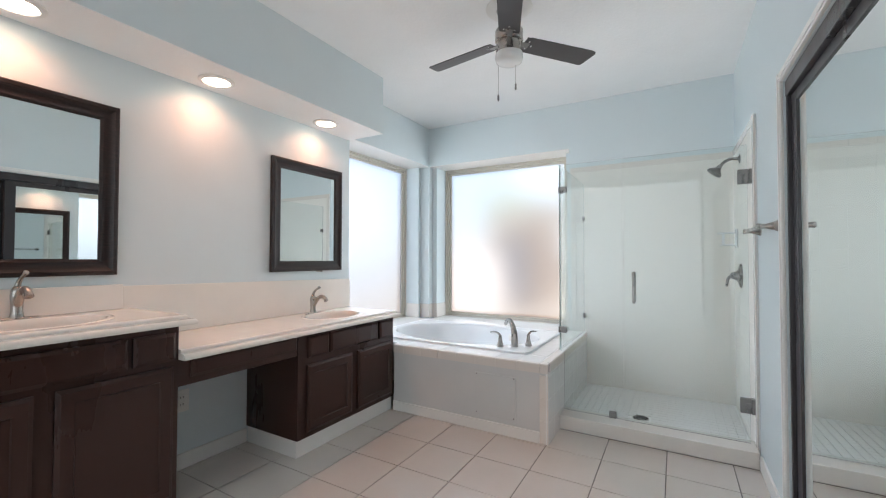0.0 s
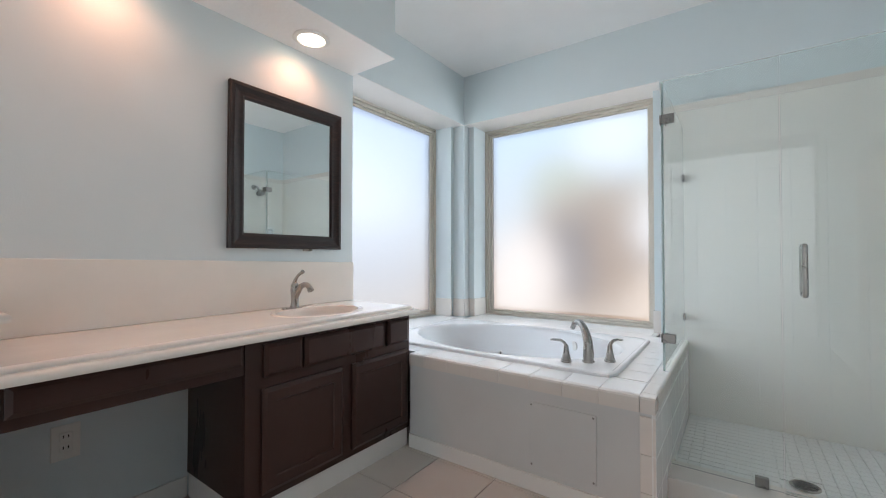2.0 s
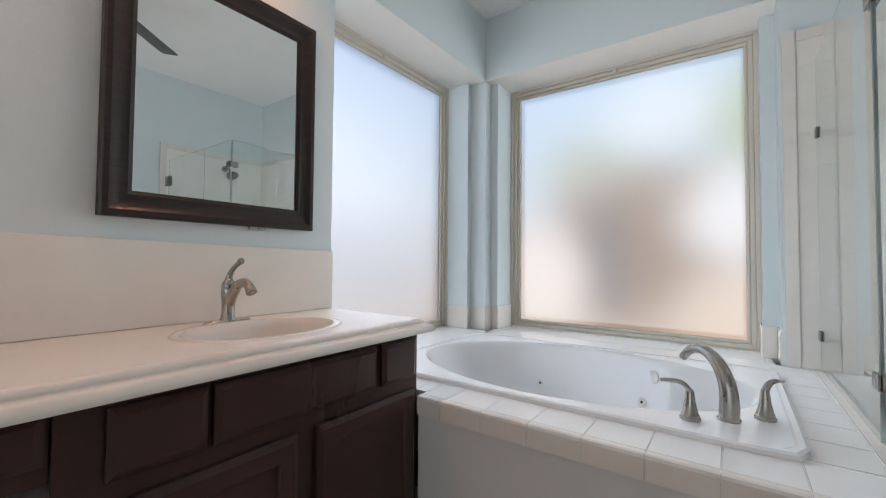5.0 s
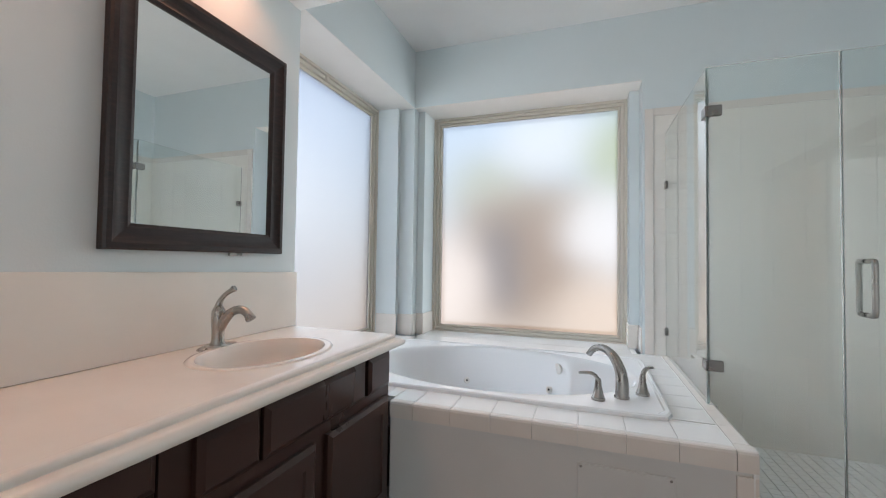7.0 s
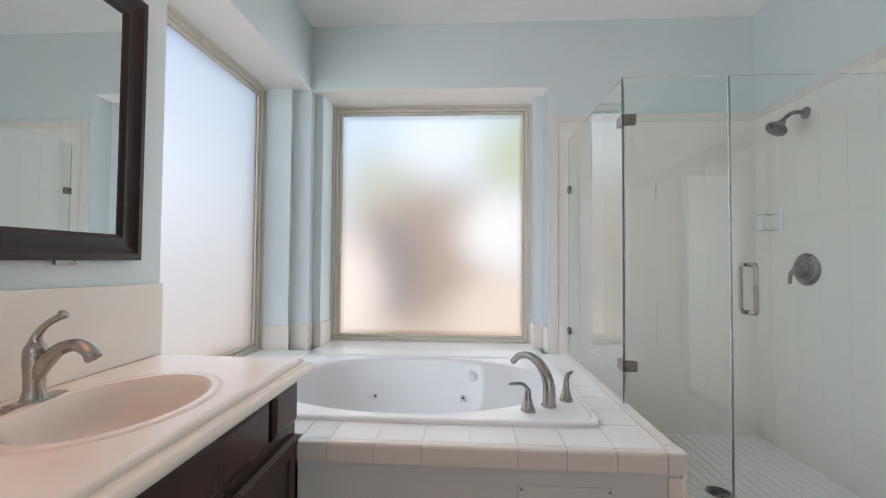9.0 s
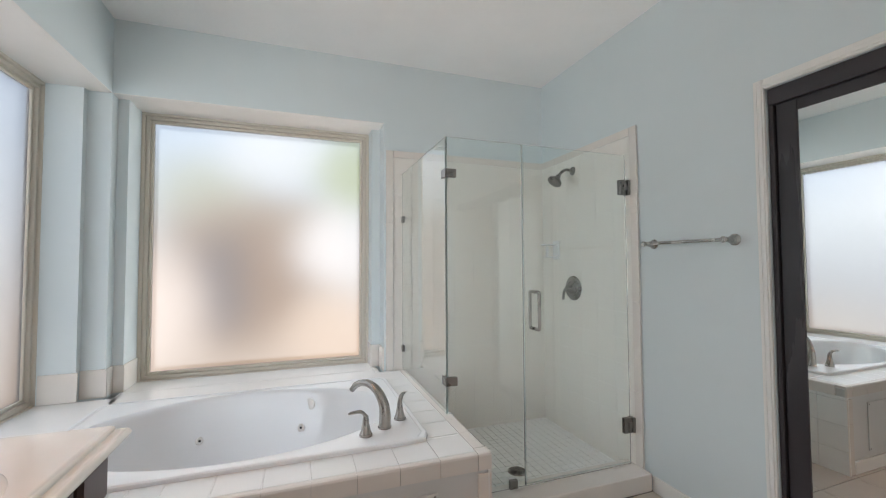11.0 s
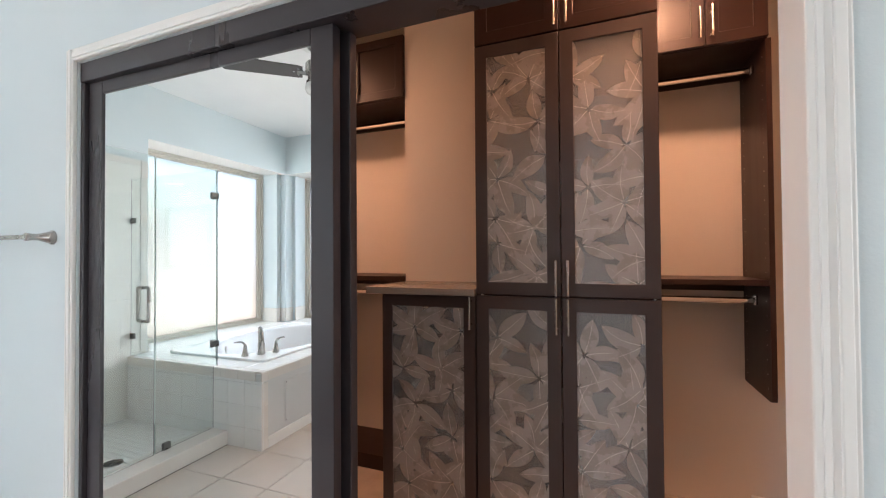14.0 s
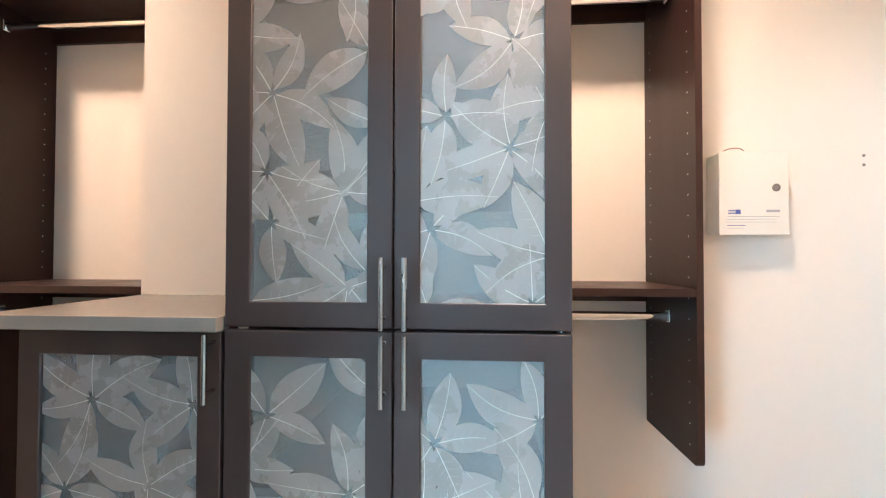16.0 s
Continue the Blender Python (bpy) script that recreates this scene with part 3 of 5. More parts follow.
def counter_with_basin(name, parent_thing, y0, y1, top, thick, xfront, cx, cy, label):
    """A cast top with a stepped edge along its front and far end and an oval bowl."""
    xe = xfront - 0.048                         # edge of the flat top
    ye = y1 - 0.048
    bm = bmesh.new()
    prof = [(0.0, 0.0), (0.004, -0.0005), (0.0105, -0.003), (0.0150, -0.0075), (0.0165, -0.013), (0.0150, -0.0165), (0.0155, -0.0185), (0.026, -0.0188), (0.036, -0.021), (0.0435, -0.0265), (0.0475, -0.034), (0.048, -0.040), (0.045, -thick), (0.0, -thick), (-0.03, -thick)]
    loops = []
    for d, h in prof:
        loops.append([(xe + d, y0, top + h), (xe + d, ye + d, top + h), (XL + 0.0, ye + d, top + h)])
    for a, b in zip(loops, loops[1:]):
        for i in range(2):
            vs = [bm.verts.new(p) for p in (a[i], a[i + 1], b[i + 1], b[i])]
            bm.faces.new(vs)
    # closing face of the near end
    bm.faces.new([bm.verts.new(l[0]) for l in loops] + [bm.verts.new((XL, y0, top - thick)), bm.verts.new((XL, y0, top))])
    # flat top with the bowl
    ra, rb = 0.212, 0.155
    seg = 72
    half = 0.36
    c0, c1 = max(y0, cy - half), min(ye, cy + half)
    def edge(a):
        dx, dy = math.sin(a), math.cos(a)
        hx = (xe - cx) if dx > 0 else (cx - XL)
        hy = (c1 - cy) if dy > 0 else (cy - c0)
        k = min(hx / max(abs(dx), 1e-6), hy / max(abs(dy), 1e-6))
        return (cx + dx * k, cy + dy * k, top)
    def oval(f, z, g=0.0):
        return [(cx + (rb * f + g) * math.sin(2 * math.pi * i / seg), cy + (ra * f + g) * math.cos(2 * math.pi * i / seg), z) for i in range(seg)]
    corners = [math.atan2((xe - cx), (c1 - cy)), math.atan2((xe - cx), -(cy - c0)), math.atan2(-(cx - XL), -(cy - c0)) + 2 * math.pi, math.atan2(-(cx - XL), (c1 - cy)) + 2 * math.pi]
    angles = [2 * math.pi * i / seg for i in range(seg)]
    for c in corners:
        k = min(range(seg), key=lambda i: abs(angles[i] - c))
        angles[k] = c
    rings = [[edge(a) for a in angles], oval(1.0, top, 0.036), oval(1.0, top + 0.0035, 0.032), oval(1.0, top + 0.0045, 0.022), oval(1.0, top + 0.003, 0.010), oval(1.0, top - 0.006, 0.002), oval(0.97, top - 0.022)]
    for k in range(1, 9):
        u = k / 8
        rings.append(oval(0.97 * math.cos(u * 1.35), top - 0.022 - 0.115 * math.sin(u * math.pi / 2)))
    add_loft(bm, rings, cap1=True)
    for a, b in ((y0, c0), (c1, ye)):
        if b - a > 0.001:
            bm.faces.new([bm.verts.new(p) for p in ((XL, a, top), (xe, a, top), (xe, b, top), (XL, b, top))])
    bmesh.ops.remove_doubles(bm, verts=bm.verts[:], dist=0.0004)
    top_ob = part(name, bm, MARBLE, parent_thing, smooth=40)
    b2 = bmesh.new()
    add_lathe(b2, (cx, cy, top - 0.1365), (0, 0, 1), [(0, 0.022), (0.002, 0.024), (0.003, 0.018), (0.0032, 0.0)], 24)
    part("drain", b2, NICKEL, parent_thing, smooth=40)
    return top_ob


def vanity_cabinet(y0, y1, top, label, fronts, doors, base_side):
    cab = thing("vanity_cabinet", ((XL - 1.33) / 2, (y0 + y1) / 2, 0), label, "cabinet", "vanity cabinets")
    xf = -1.345
    # carcass as sides, bottom and a face frame
    part("side_panel", one_box(XL + 0.003, xf - 0.019, y0, y0 + 0.018, 0.105, top), VANITY, cab)
    part("side_panel", one_box(XL + 0.003, xf - 0.019, y1 - 0.018, y1, 0.105, top), VANITY, cab)
    part("bottom_panel", one_box(XL + 0.003, xf - 0.019, y0 + 0.018, y1 - 0.018, 0.105, 0.123), VANITY, cab)
    part("face_frame", one_box(xf - 0.019, xf, y0, y1, 0.105, top, bev=0.0015), VANITY, cab)
    for a, b, c, d in fronts:
        panel_front("drawer_front", cab, xf, a, b, c, d, VANITY, rim=0.012, raised=False)
    for a, b, c, d in doors:
        panel_front("door", cab, xf, a, b, c, d, VANITY, rim=0.055)
    bm = one_box(XL + 0.015, xf - 0.012, y0 + (0.0 if base_side else 0.01), y1 - 0.002, 0, 0.104, bev=0.002)
    part("plinth", bm, TRIM, cab, "white painted plinth")
    return cab


vanity_cabinet(0.84, 1.812, 0.914, "tall espresso painted vanity cabinet with two doors",
               [(0.865, 1.045, 0.757, 0.884), (1.062, 1.606, 0.757, 0.884), (1.625, 1.794, 0.757, 0.884)],
               [(0.875, 1.320, 0.14, 0.730), (1.378, 1.786, 0.14, 0.730)], True)
vanity_cabinet(2.50, 3.463, 0.752, "low espresso painted vanity cabinet beside the tub",
               [(2.571, 2.744, 0.600, 0.733), (2.757, 3.248, 0.600, 0.733), (3.272, 3.439, 0.600, 0.733)],
               [(2.565, 2.968, 0.14, 0.556), (3.028, 3.436, 0.14, 0.556)], True)
apron = thing("vanity_apron", (-1.36, 2.16, 0.624), "espresso painted drawer apron over the knee space", "drawer")
part("apron_board", one_box(-1.385, -1.352, 1.813, 2.499, 0.624, 0.752, bev=0.002), VANITY, apron)
panel_front("drawer_front", apron, -1.352, 1.866, 2.49, 0.660, 0.747, VANITY, rim=0.012, raised=False)
scr = bmesh.new()
add_lathe(scr, (-1.334, 2.26, 0.69), (1, 0, 0), [(0, 0.004), (0.002, 0.003), (0.0025, 0)], 10)
part("screw", scr, NICKEL, apron, "small steel screw")

low_top = thing("vanity_countertop", (-1.57, 2.65, 0.753), "low off-white cast vanity top with an oval bowl", "countertop", "vanity tops")
counter_with_basin("top_slab", low_top, 1.813, 3.500, 0.800, 0.047, -1.290, -1.562, 3.005, "")
tall_top = thing("vanity_countertop", (-1.57, 1.33, 0.915), "high off-white cast vanity top with an oval bowl", "countertop", "vanity tops")
counter_with_basin("top_slab", tall_top, 0.80, 1.872, 0.962, 0.047, -1.290, -1.562, 1.39, "")

bm = bmesh.new()
add_prism(bm, [(1.782, 0.8008), (END - 0.001, 0.8008), (END - 0.001, 1.044), (1.782, 1.080)], "x", XL, XL + 0.016)
bmesh.ops.bevel(bm, geom=bm.edges[:], offset=0.0025, segments=2, affect="EDGES", profile=0.5)
solo("backsplash", bm, MARBLE, "glossy off-white backsplash panel behind the low vanity top", "backsplash", "backsplash panels", kind="structure")
bm = one_box(XL, XL + 0.024, 0.80, 1.781, 0.9628, 1.090, bev=0.003)
solo("backsplash_high", bm, MARBLE, "glossy off-white backsplash panel behind the high vanity top", "backsplash", "backsplash panels", kind="structure")


def framed_mirror(y0, y1, z0, z1, label):
    m = thing("wall_mirror", (XL, (y0 + y1) / 2, z0), label, "mirror", "mirrors over the vanity")
    w = 0.078
    prof = [(0.0, 0.0), (0.024, 0.0), (0.030, 0.006), (0.030, 0.020), (0.022, 0.030), (0.018, 0.055), (0.020, 0.066), (0.014, w), (0.0, w)]
    sides = {"top_rail": ((y0, z1), (y1, z1)), "bottom_rail": ((y1, z0), (y0, z0)), "stile": ((y0, z0), (y0, z1))}
    for nm, (p, q) in list(sides.items()) + [("stile", ((y1, z1), (y1, z0)))]:
        bm = bmesh.new()
        d = Vector((0, q[0] - p[0], q[1] - p[1])).normalized()
        inn = Vector((0, d.z, -d.y))
        a = [Vector((XL + 0.002 + h, p[0], p[1])) + inn * i + d * i for h, i in prof]
        b = [Vector((XL + 0.002 + h, q[0], q[1])) + inn * i - d * i for h, i in prof]
        add_loft(bm, [a, b], cap0=True, cap1=True)
        part(nm, bm, FRAMEWOOD, m, smooth=30)
    part("mirror_glass", one_box(XL + 0.006, XL + 0.012, y0 + w - 0.006, y1 - w + 0.006, z0 + w - 0.006, z1 - w + 0.006), MIRROR, m, "clear silvered glass")
    if y0 > 2:
        part("hanging_tab", one_box(XL + 0.003, XL + 0.012, y1 - 0.26, y1 - 0.20, z0 - 0.012, z0 + 0.003, bev=0.002), NICKEL, m)
    return m


framed_mirror(2.665, 3.357, 1.124, 1.960, "wall mirror in a dark grained wood frame over the vanity")
framed_mirror(0.90, 1.752, 1.140, 1.995, "larger wall mirror in a dark grained wood frame")


# ---- tub surround, tub ----
sur = solo("tub_surround", one_box(-1.33, -0.085, 3.457, 3.62, 0, 0.505), SURROUND, "pale grey-blue painted front of the tub surround", "tub surround", kind="structure")
for nm, r in (("tub_surround_side", (-0.25, -0.085, 3.62, YF, 0, 0.505)), ("tub_surround_back", (-1.80, -0.25, 4.66, 5.12, 0, 0.505)), ("tub_surround_end", (-2.14, -1.80, 3.52, 4.77, 0, 0.505))):
    solo(nm, one_box(*r), SURROUND, "pale painted support wall under the tub deck", "tub surround", kind="structure")
baseboard("baseboard_tub", -1.33, -0.128, 3.444, 3.457, 0.075, 0)
# access panel
acc = thing("access_panel", (-0.447, 3.452, 0.105), "pale painted access panel screwed to the tub surround", "panel")
part("plate", one_box(-0.600, -0.296, 3.450, 3.4565, 0.112, 0.408, bev=0.002), SURROUND, acc)
for sx in (-0.588, -0.308):
    for sz in (0.124, 0.396):
        bm = bmesh.new()
        add_lathe(bm, (sx, 3.450, sz), (0, -1, 0), [(0, 0.005), (0.0015, 0.004), (0.002, 0)], 10)
        part("screw", bm, DARKMETAL, acc, "small dark screw")

RX0, RX1, RY0, RY1 = -1.79, -0.262, 3.622, 4.632        # tub rim
BCX, BCY, BA, BB = -1.04, 4.132, 0.71, 0.455            # oval of the basin
tub = thing("bathtub", (-1.03, 4.13, 0.05), "white acrylic drop-in tub with an oval jetted basin", "bathtub")
bm = bmesh.new()
NS = 96
def rim_loop(inset, z, r=0.05):
    pts = []
    for i in range(NS):
        a = 2 * math.pi * i / NS
        hx, hy = (RX1 - RX0) / 2 - inset, (RY1 - RY0) / 2 - inset
        c, s = math.cos(a), math.sin(a)
        n = 28.0
        k = (abs(c / hx) ** n + abs(s / hy) ** n) ** (-1 / n)
        pts.append(((RX0 + RX1) / 2 + c * k, (RY0 + RY1) / 2 + s * k, z))
    return pts
def basin_loop(f, z, dx=0.0):
    return [(BCX + dx + BA * f * math.cos(2 * math.pi * i / NS), BCY + BB * f * math.sin(2 * math.pi * i / NS), z) for i in range(NS)]
rings = [rim_loop(0.012, DECK - 0.02), rim_loop(0.0, DECK + 0.001), rim_loop(0.002, DECK + 0.012), rim_loop(0.008, DECK + 0.017), rim_loop(0.022, DECK + 0.017), rim_loop(0.028, DECK + 0.013),
         basin_loop(1.0, DECK + 0.0135), basin_loop(0.992, DECK + 0.0125), basin_loop(0.980, DECK + 0.007), basin_loop(0.968, DECK - 0.003), basin_loop(0.958, DECK - 0.020)]
for f, z in ((0.935, 0.46), (0.905, 0.39), (0.875, 0.30), (0.82, 0.20), (0.76, 0.135), (0.66, 0.105), (0.4, 0.098), (0.05, 0.095)):
    rings.append(basin_loop(f, z, -0.02 * (1 - f)))
add_loft(bm, rings, cap1=True)
part("shell", bm, ACRYLIC, tub, smooth=24)
def on_basin(ang, z, f):
    return Vector((BCX + BA * f * math.cos(ang), BCY + BB * f * math.sin(ang), z))
for ang, z, f, r in ((1.15, 0.33, 0.883, 0.022), (-1.2, 0.33, 0.883, 0.02), (-1.75, 0.33, 0.883, 0.02), (2.0, 0.33, 0.883, 0.02), (0.62, 0.26, 0.86, 0.02), (1.75, 0.16, 0.78, 0.02)):
    p = on_basin(ang, z, f)
    inward = (Vector((BCX, BCY, z + 0.12)) - p).normalized()
    bm = bmesh.new()
    add_lathe(bm, p - inward * 0.004, inward, [(0, r), (0.008, r), (0.010, r * 0.8), (0.008, r * 0.45), (0.004, r * 0.35), (0.004, 0)], 20)
    jet = part("jet", bm, PLASTIC, tub, "cream round water jet", smooth=40)
    bm = bmesh.new()
    add_lathe(bm, p + inward * 0.0005, inward, [(0, r * 0.33), (0.0025, r * 0.30), (0.003, 0)], 14)
    part("nozzle", bm, BLACK, jet, "dark nozzle", smooth=40)
p = on_basin(1.10, 0.455, 0.945)
bm = bmesh.new()
inward = (Vector((BCX, BCY, 0.5)) - p).normalized()
add_lathe(bm, p - inward * 0.004, inward, [(0, 0.034), (0.008, 0.034), (0.012, 0.028), (0.0125, 0)], 28)
part("overflow", bm, PLASTIC, tub, "cream round overflow cap", smooth=40)

# tub filler on the corner of the rim
RIM = DECK + 0.0135
def lever_tap(pos, direction, group):
    t = thing("tub_tap", pos, "brushed nickel lever tap on the tub rim", "tap", group)
    x, y, z = pos
    bm = bmesh.new()
    add_lathe(bm, pos, (0, 0, 1), [(0, 0.028), (0.006, 0.028), (0.009, 0.024), (0.014, 0.025), (0.018, 0.022), (0.05, 0.015), (0.078, 0.012), (0.086, 0.010), (0.088, 0)], 28)
    part("body", bm, NICKEL, t, smooth=40)
    d = Vector((*direction, 0)).normalized()
    o = Vector(pos)
    bm = bmesh.new()
    add_tube(bm, [o + Vector((0, 0, 0.06)) - d * 0.002, o + Vector((0, 0, 0.088)) + d * 0.004, o + Vector((0, 0, 0.106)) + d * 0.025, o + Vector((0, 0, 0.108)) + d * 0.060, o + Vector((0, 0, 0.106)) + d * 0.078], [0.010, 0.011, 0.010, 0.009, 0.006], flat=0.7)
    part("lever", bm, NICKEL, t, smooth=50)
    return t


lever_tap((-0.524, 3.745, RIM), (-0.86, -0.2), "tub taps")
lever_tap((-0.342, 3.878, RIM), (0.55, 0.75), "tub taps")
sp = thing("tub_spout", (-0.43, 3.805, RIM), "brushed nickel arched tub spout on the rim", "faucet")
o = Vector((-0.43, 3.805, RIM))
d = Vector((-0.66, 0.75, 0)).normalized()
bm = bmesh.new()
add_tube(bm, [o, o + Vector((0, 0, 0.06)) - d * 0.002, o + Vector((0, 0, 0.115)) + d * 0.01, o + Vector((0, 0, 0.165)) + d * 0.05, o + Vector((0, 0, 0.185)) + d * 0.105, o + Vector((0, 0, 0.172)) + d * 0.16, o + Vector((0, 0, 0.140)) + d * 0.195], [0.0275, 0.0255, 0.0225, 0.0195, 0.0165, 0.0145, 0.0130], seg=20)
part("spout", bm, NICKEL, sp, smooth=50)
bm = bmesh.new()
add_lathe(bm, o, (0, 0, 1), [(0, 0.031), (0.005, 0.031), (0.007, 0.029), (0.008, 0.0)], 28)
part("flange", bm, NICKEL, sp, smooth=40)


# ---- vanity faucets ----
def basin_faucet(x, y, z, label):
    f = thing("basin_faucet", (x, y, z), label, "faucet", "vanity faucets")
    o = Vector((x, y, z))
    bm = bmesh.new()
    loops = []
    for h, k in ((0.0, 1.0), (0.004, 1.0), (0.007, 0.9), (0.008, 0.5)):
        loops.append([(x + 0.026 * k * math.cos(2 * math.pi * i / 32), y + 0.078 * k * math.sin(2 * math.pi * i / 32), z + h) for i in range(32)])
    add_loft(bm, loops, cap0=True, cap1=True)
    part("base_plate", bm, NICKEL, f, smooth=40)
    bm = bmesh.new()
    add_lathe(bm, o + Vector((0, 0, 0.006)), (0, 0, 1), [(0, 0.027), (0.008, 0.0225), (0.025, 0.0195), (0.055, 0.0200), (0.085, 0.0225), (0.098, 0.0230), (0.102, 0.0215), (0.105, 0.0225), (0.118, 0.0210), (0.130, 0.0150), (0.136, 0.008), (0.137, 0)], 28)
    part("body", bm, NICKEL, f, smooth=40)
    bm = bmesh.new()
    add_tube(bm, [o + Vector((0.0, 0, 0.058)), o + Vector((0.026, 0, 0.092)), o + Vector((0.060, 0, 0.122)), o + Vector((0.098, 0, 0.132)), o + Vector((0.126, 0, 0.121)), o + Vector((0.140, 0, 0.104))], [0.019, 0.0175, 0.0150, 0.0140, 0.0145, 0.0150], seg=18)
    add_lathe(bm, o + Vector((0.136, 0, 0.110)), (0.62, 0, -0.78), [(0, 0.0165), (0.010, 0.0165), (0.011, 0.010), (0.008, 0)], 18)
    part("spout", bm, NICKEL, f, smooth=50)
    bm = bmesh.new()
    add_tube(bm, [o + Vector((-0.004, 0, 0.130)), o + Vector((0.002, 0.003, 0.155)), o + Vector((0.020, 0.007, 0.178)), o + Vector((0.050, 0.011, 0.197))], [0.013, 0.0095, 0.0078, 0.0088], seg=14)
    add_lathe(bm, o + Vector((0.047, 0.0105, 0.195)), (0.8, 0.15, 0.6), [(0, 0.009), (0.006, 0.0120), (0.012, 0.0095), (0.014, 0)], 14)
    part("lever", bm, NICKEL, f, smooth=50)
    return f


basin_faucet(-1.757, 2.992, 0.8005, "brushed nickel single lever faucet on the low vanity top")
basin_faucet(-1.795, 1.385, 0.9625, "brushed nickel single lever faucet on the high vanity top")

# ---- shower ----
GY = 3.885
solo("shower_curb", one_box(-0.0835, 1.077, 3.752, 3.945, 0, 0.098, bev=0.006), TRIMTILE, "white tiled shower curb", "curb", kind="structure")
shower_floor = solo("shower_floor", one_box(-0.0835, 1.077, 3.946, 4.804, 0.0, 0.040), WHITEGROUT, "white mosaic tile shower floor", "floor", kind="structure")


def slab(name, parent, poly, axis, a, b):
    """A glass sheet with green ground edges."""
    bm = bmesh.new()
    add_prism(bm, poly, axis, a, b)
    ob = part(name, bm, [CLEARGLASS, GLASSEDGE], parent)
    k = "xyz".index(axis)
    for p in ob.data.polygons:
        p.material_index = 0 if abs(p.normal[k]) > 0.9 else 1
    ob.visible_shadow = False
    return ob


encl = thing("shower_screen", (0.12, GY, 0.10), "frameless clear glass shower screen standing on the tub deck and curb", "shower screen")
slab("front_panel", encl, [(-0.066, 0.102), (0.340, 0.102), (0.340, 1.932), (-0.101, 1.932), (-0.101, DECK + 0.004), (-0.066, DECK + 0.004)], "y", GY - 0.005, GY + 0.005)
slab("return_panel", encl, [(GY + 0.007, DECK + 0.004), (4.802, DECK + 0.004), (4.802, 1.932), (GY + 0.007, 1.932)], "x", -0.101, -0.091)


def clamp(parent, x, y, z, two=True):
    bm = bmesh.new()
    add_box(bm, x - 0.004, x + 0.052, y - 0.012, y - 0.0052, z - 0.022, z + 0.022, 0.003)
    add_box(bm, x - 0.004, x + 0.052, y + 0.0052, y + 0.012, z - 0.022, z + 0.022, 0.003)
    if two:
        add_box(bm, x - 0.010, x - 0.0042, y - 0.012, y + 0.052, z - 0.022, z + 0.022, 0.002)
        add_box(bm, x + 0.0102, x + 0.016, y + 0.012, y + 0.052, z - 0.022, z + 0.022, 0.002)
    part("clamp", bm, DARKMETAL, parent, "square brushed nickel glass clamp")


clamp(encl, -0.097, GY, 1.745)
clamp(encl, -0.097, GY, 0.690)
for z in (1.60, 0.685):
    part("wall_clip", boxes((-0.108, -0.1015, 4.758, 4.803, z - 0.022, z + 0.022), (-0.0905, -0.084, 4.758, 4.803, z - 0.022, z + 0.022), bev=0.002), DARKMETAL, encl, "small dark wall clip")
part("curb_clamp", boxes((0.245, 0.292, GY - 0.012, GY - 0.0052, 0.099, 0.145), (0.245, 0.292, GY + 0.0052, GY + 0.012, 0.099, 0.145), bev=0.003), DARKMETAL, encl, "square brushed nickel curb clamp")
door = thing("shower_door", (0.7, GY, 0.11), "frameless clear glass shower door with a tubular pull", "shower door")
slab("door_glass", door, [(0.346, 0.110), (1.052, 0.110), (1.052, 1.932), (0.346, 1.932)], "y", GY - 0.005, GY + 0.005)
for z in (1.735, 0.325):
    bm = boxes((1.002, 1.056, GY - 0.014, GY - 0.0052, z - 0.045, z + 0.045), (1.002, 1.056, GY + 0.0052, GY + 0.014, z - 0.045, z + 0.045), (1.0575, 1.0765, GY - 0.024, GY + 0.024, z - 0.045, z + 0.045), bev=0.003)
    add_box(bm, 1.03, 1.066, GY - 0.019, GY + 0.019, z - 0.018, z + 0.018, 0.002)
    part("hinge", bm, DARKMETAL, door, "square brushed nickel hinge")
for s in (-1, 1):
    bm = bmesh.new()
    y = GY + s * 0.048
    pts = [(0.412, GY + s * 0.006, 0.925), (0.412, y - s * 0.012, 0.925), (0.412, y, 0.937), (0.412, y, 1.02), (0.412, y, 1.113), (0.412, y - s * 0.012, 1.125), (0.412, GY + s * 0.006, 1.125)]
    add_tube(bm, pts, [0.0095, 0.0095], n=5)
    part("pull", bm, NICKEL, door, "brushed nickel tubular pull", smooth=50)
part("seal", one_box(0.346, 1.052, GY - 0.006, GY + 0.006, 0.100, 0.110), CLEARGLASS, door)

# shower fittings on the right wall
SX = 1.077
sh = thing("wall_shower", (SX, 4.41, 1.955), "brushed nickel shower head on an angled arm", "shower head")
bm = bmesh.new()
add_lathe(bm, (SX, 4.41, 1.955), (-1, 0, 0), [(0, 0.032), (0.004, 0.031), (0.012, 0.014), (0.013, 0)], 28)
part("flange", bm, DARKMETAL, sh, smooth=40)
bm = bmesh.new()
add_tube(bm, [(SX, 4.41, 1.955), (SX - 0.06, 4.41, 1.958), (SX - 0.10, 4.41, 1.935), (SX - 0.125, 4.41, 1.905)], 0.011)
part("arm", bm, DARKMETAL, sh, smooth=50)
bm = bmesh.new()
ax = Vector((-0.62, 0, -0.78))
add_lathe(bm, Vector((SX - 0.118, 4.41, 1.915)), ax, [(0, 0.013), (0.012, 0.019), (0.02, 0.017), (0.03, 0.024), (0.052, 0.050), (0.064, 0.053), (0.070, 0.050), (0.072, 0.046), (0.0725, 0)], 32)
part("head", bm, DARKMETAL, sh, smooth=40)
vl = thing("shower_valve", (SX, 4.42, 1.10), "round brushed nickel shower valve with a lever", "valve")
bm = bmesh.new()
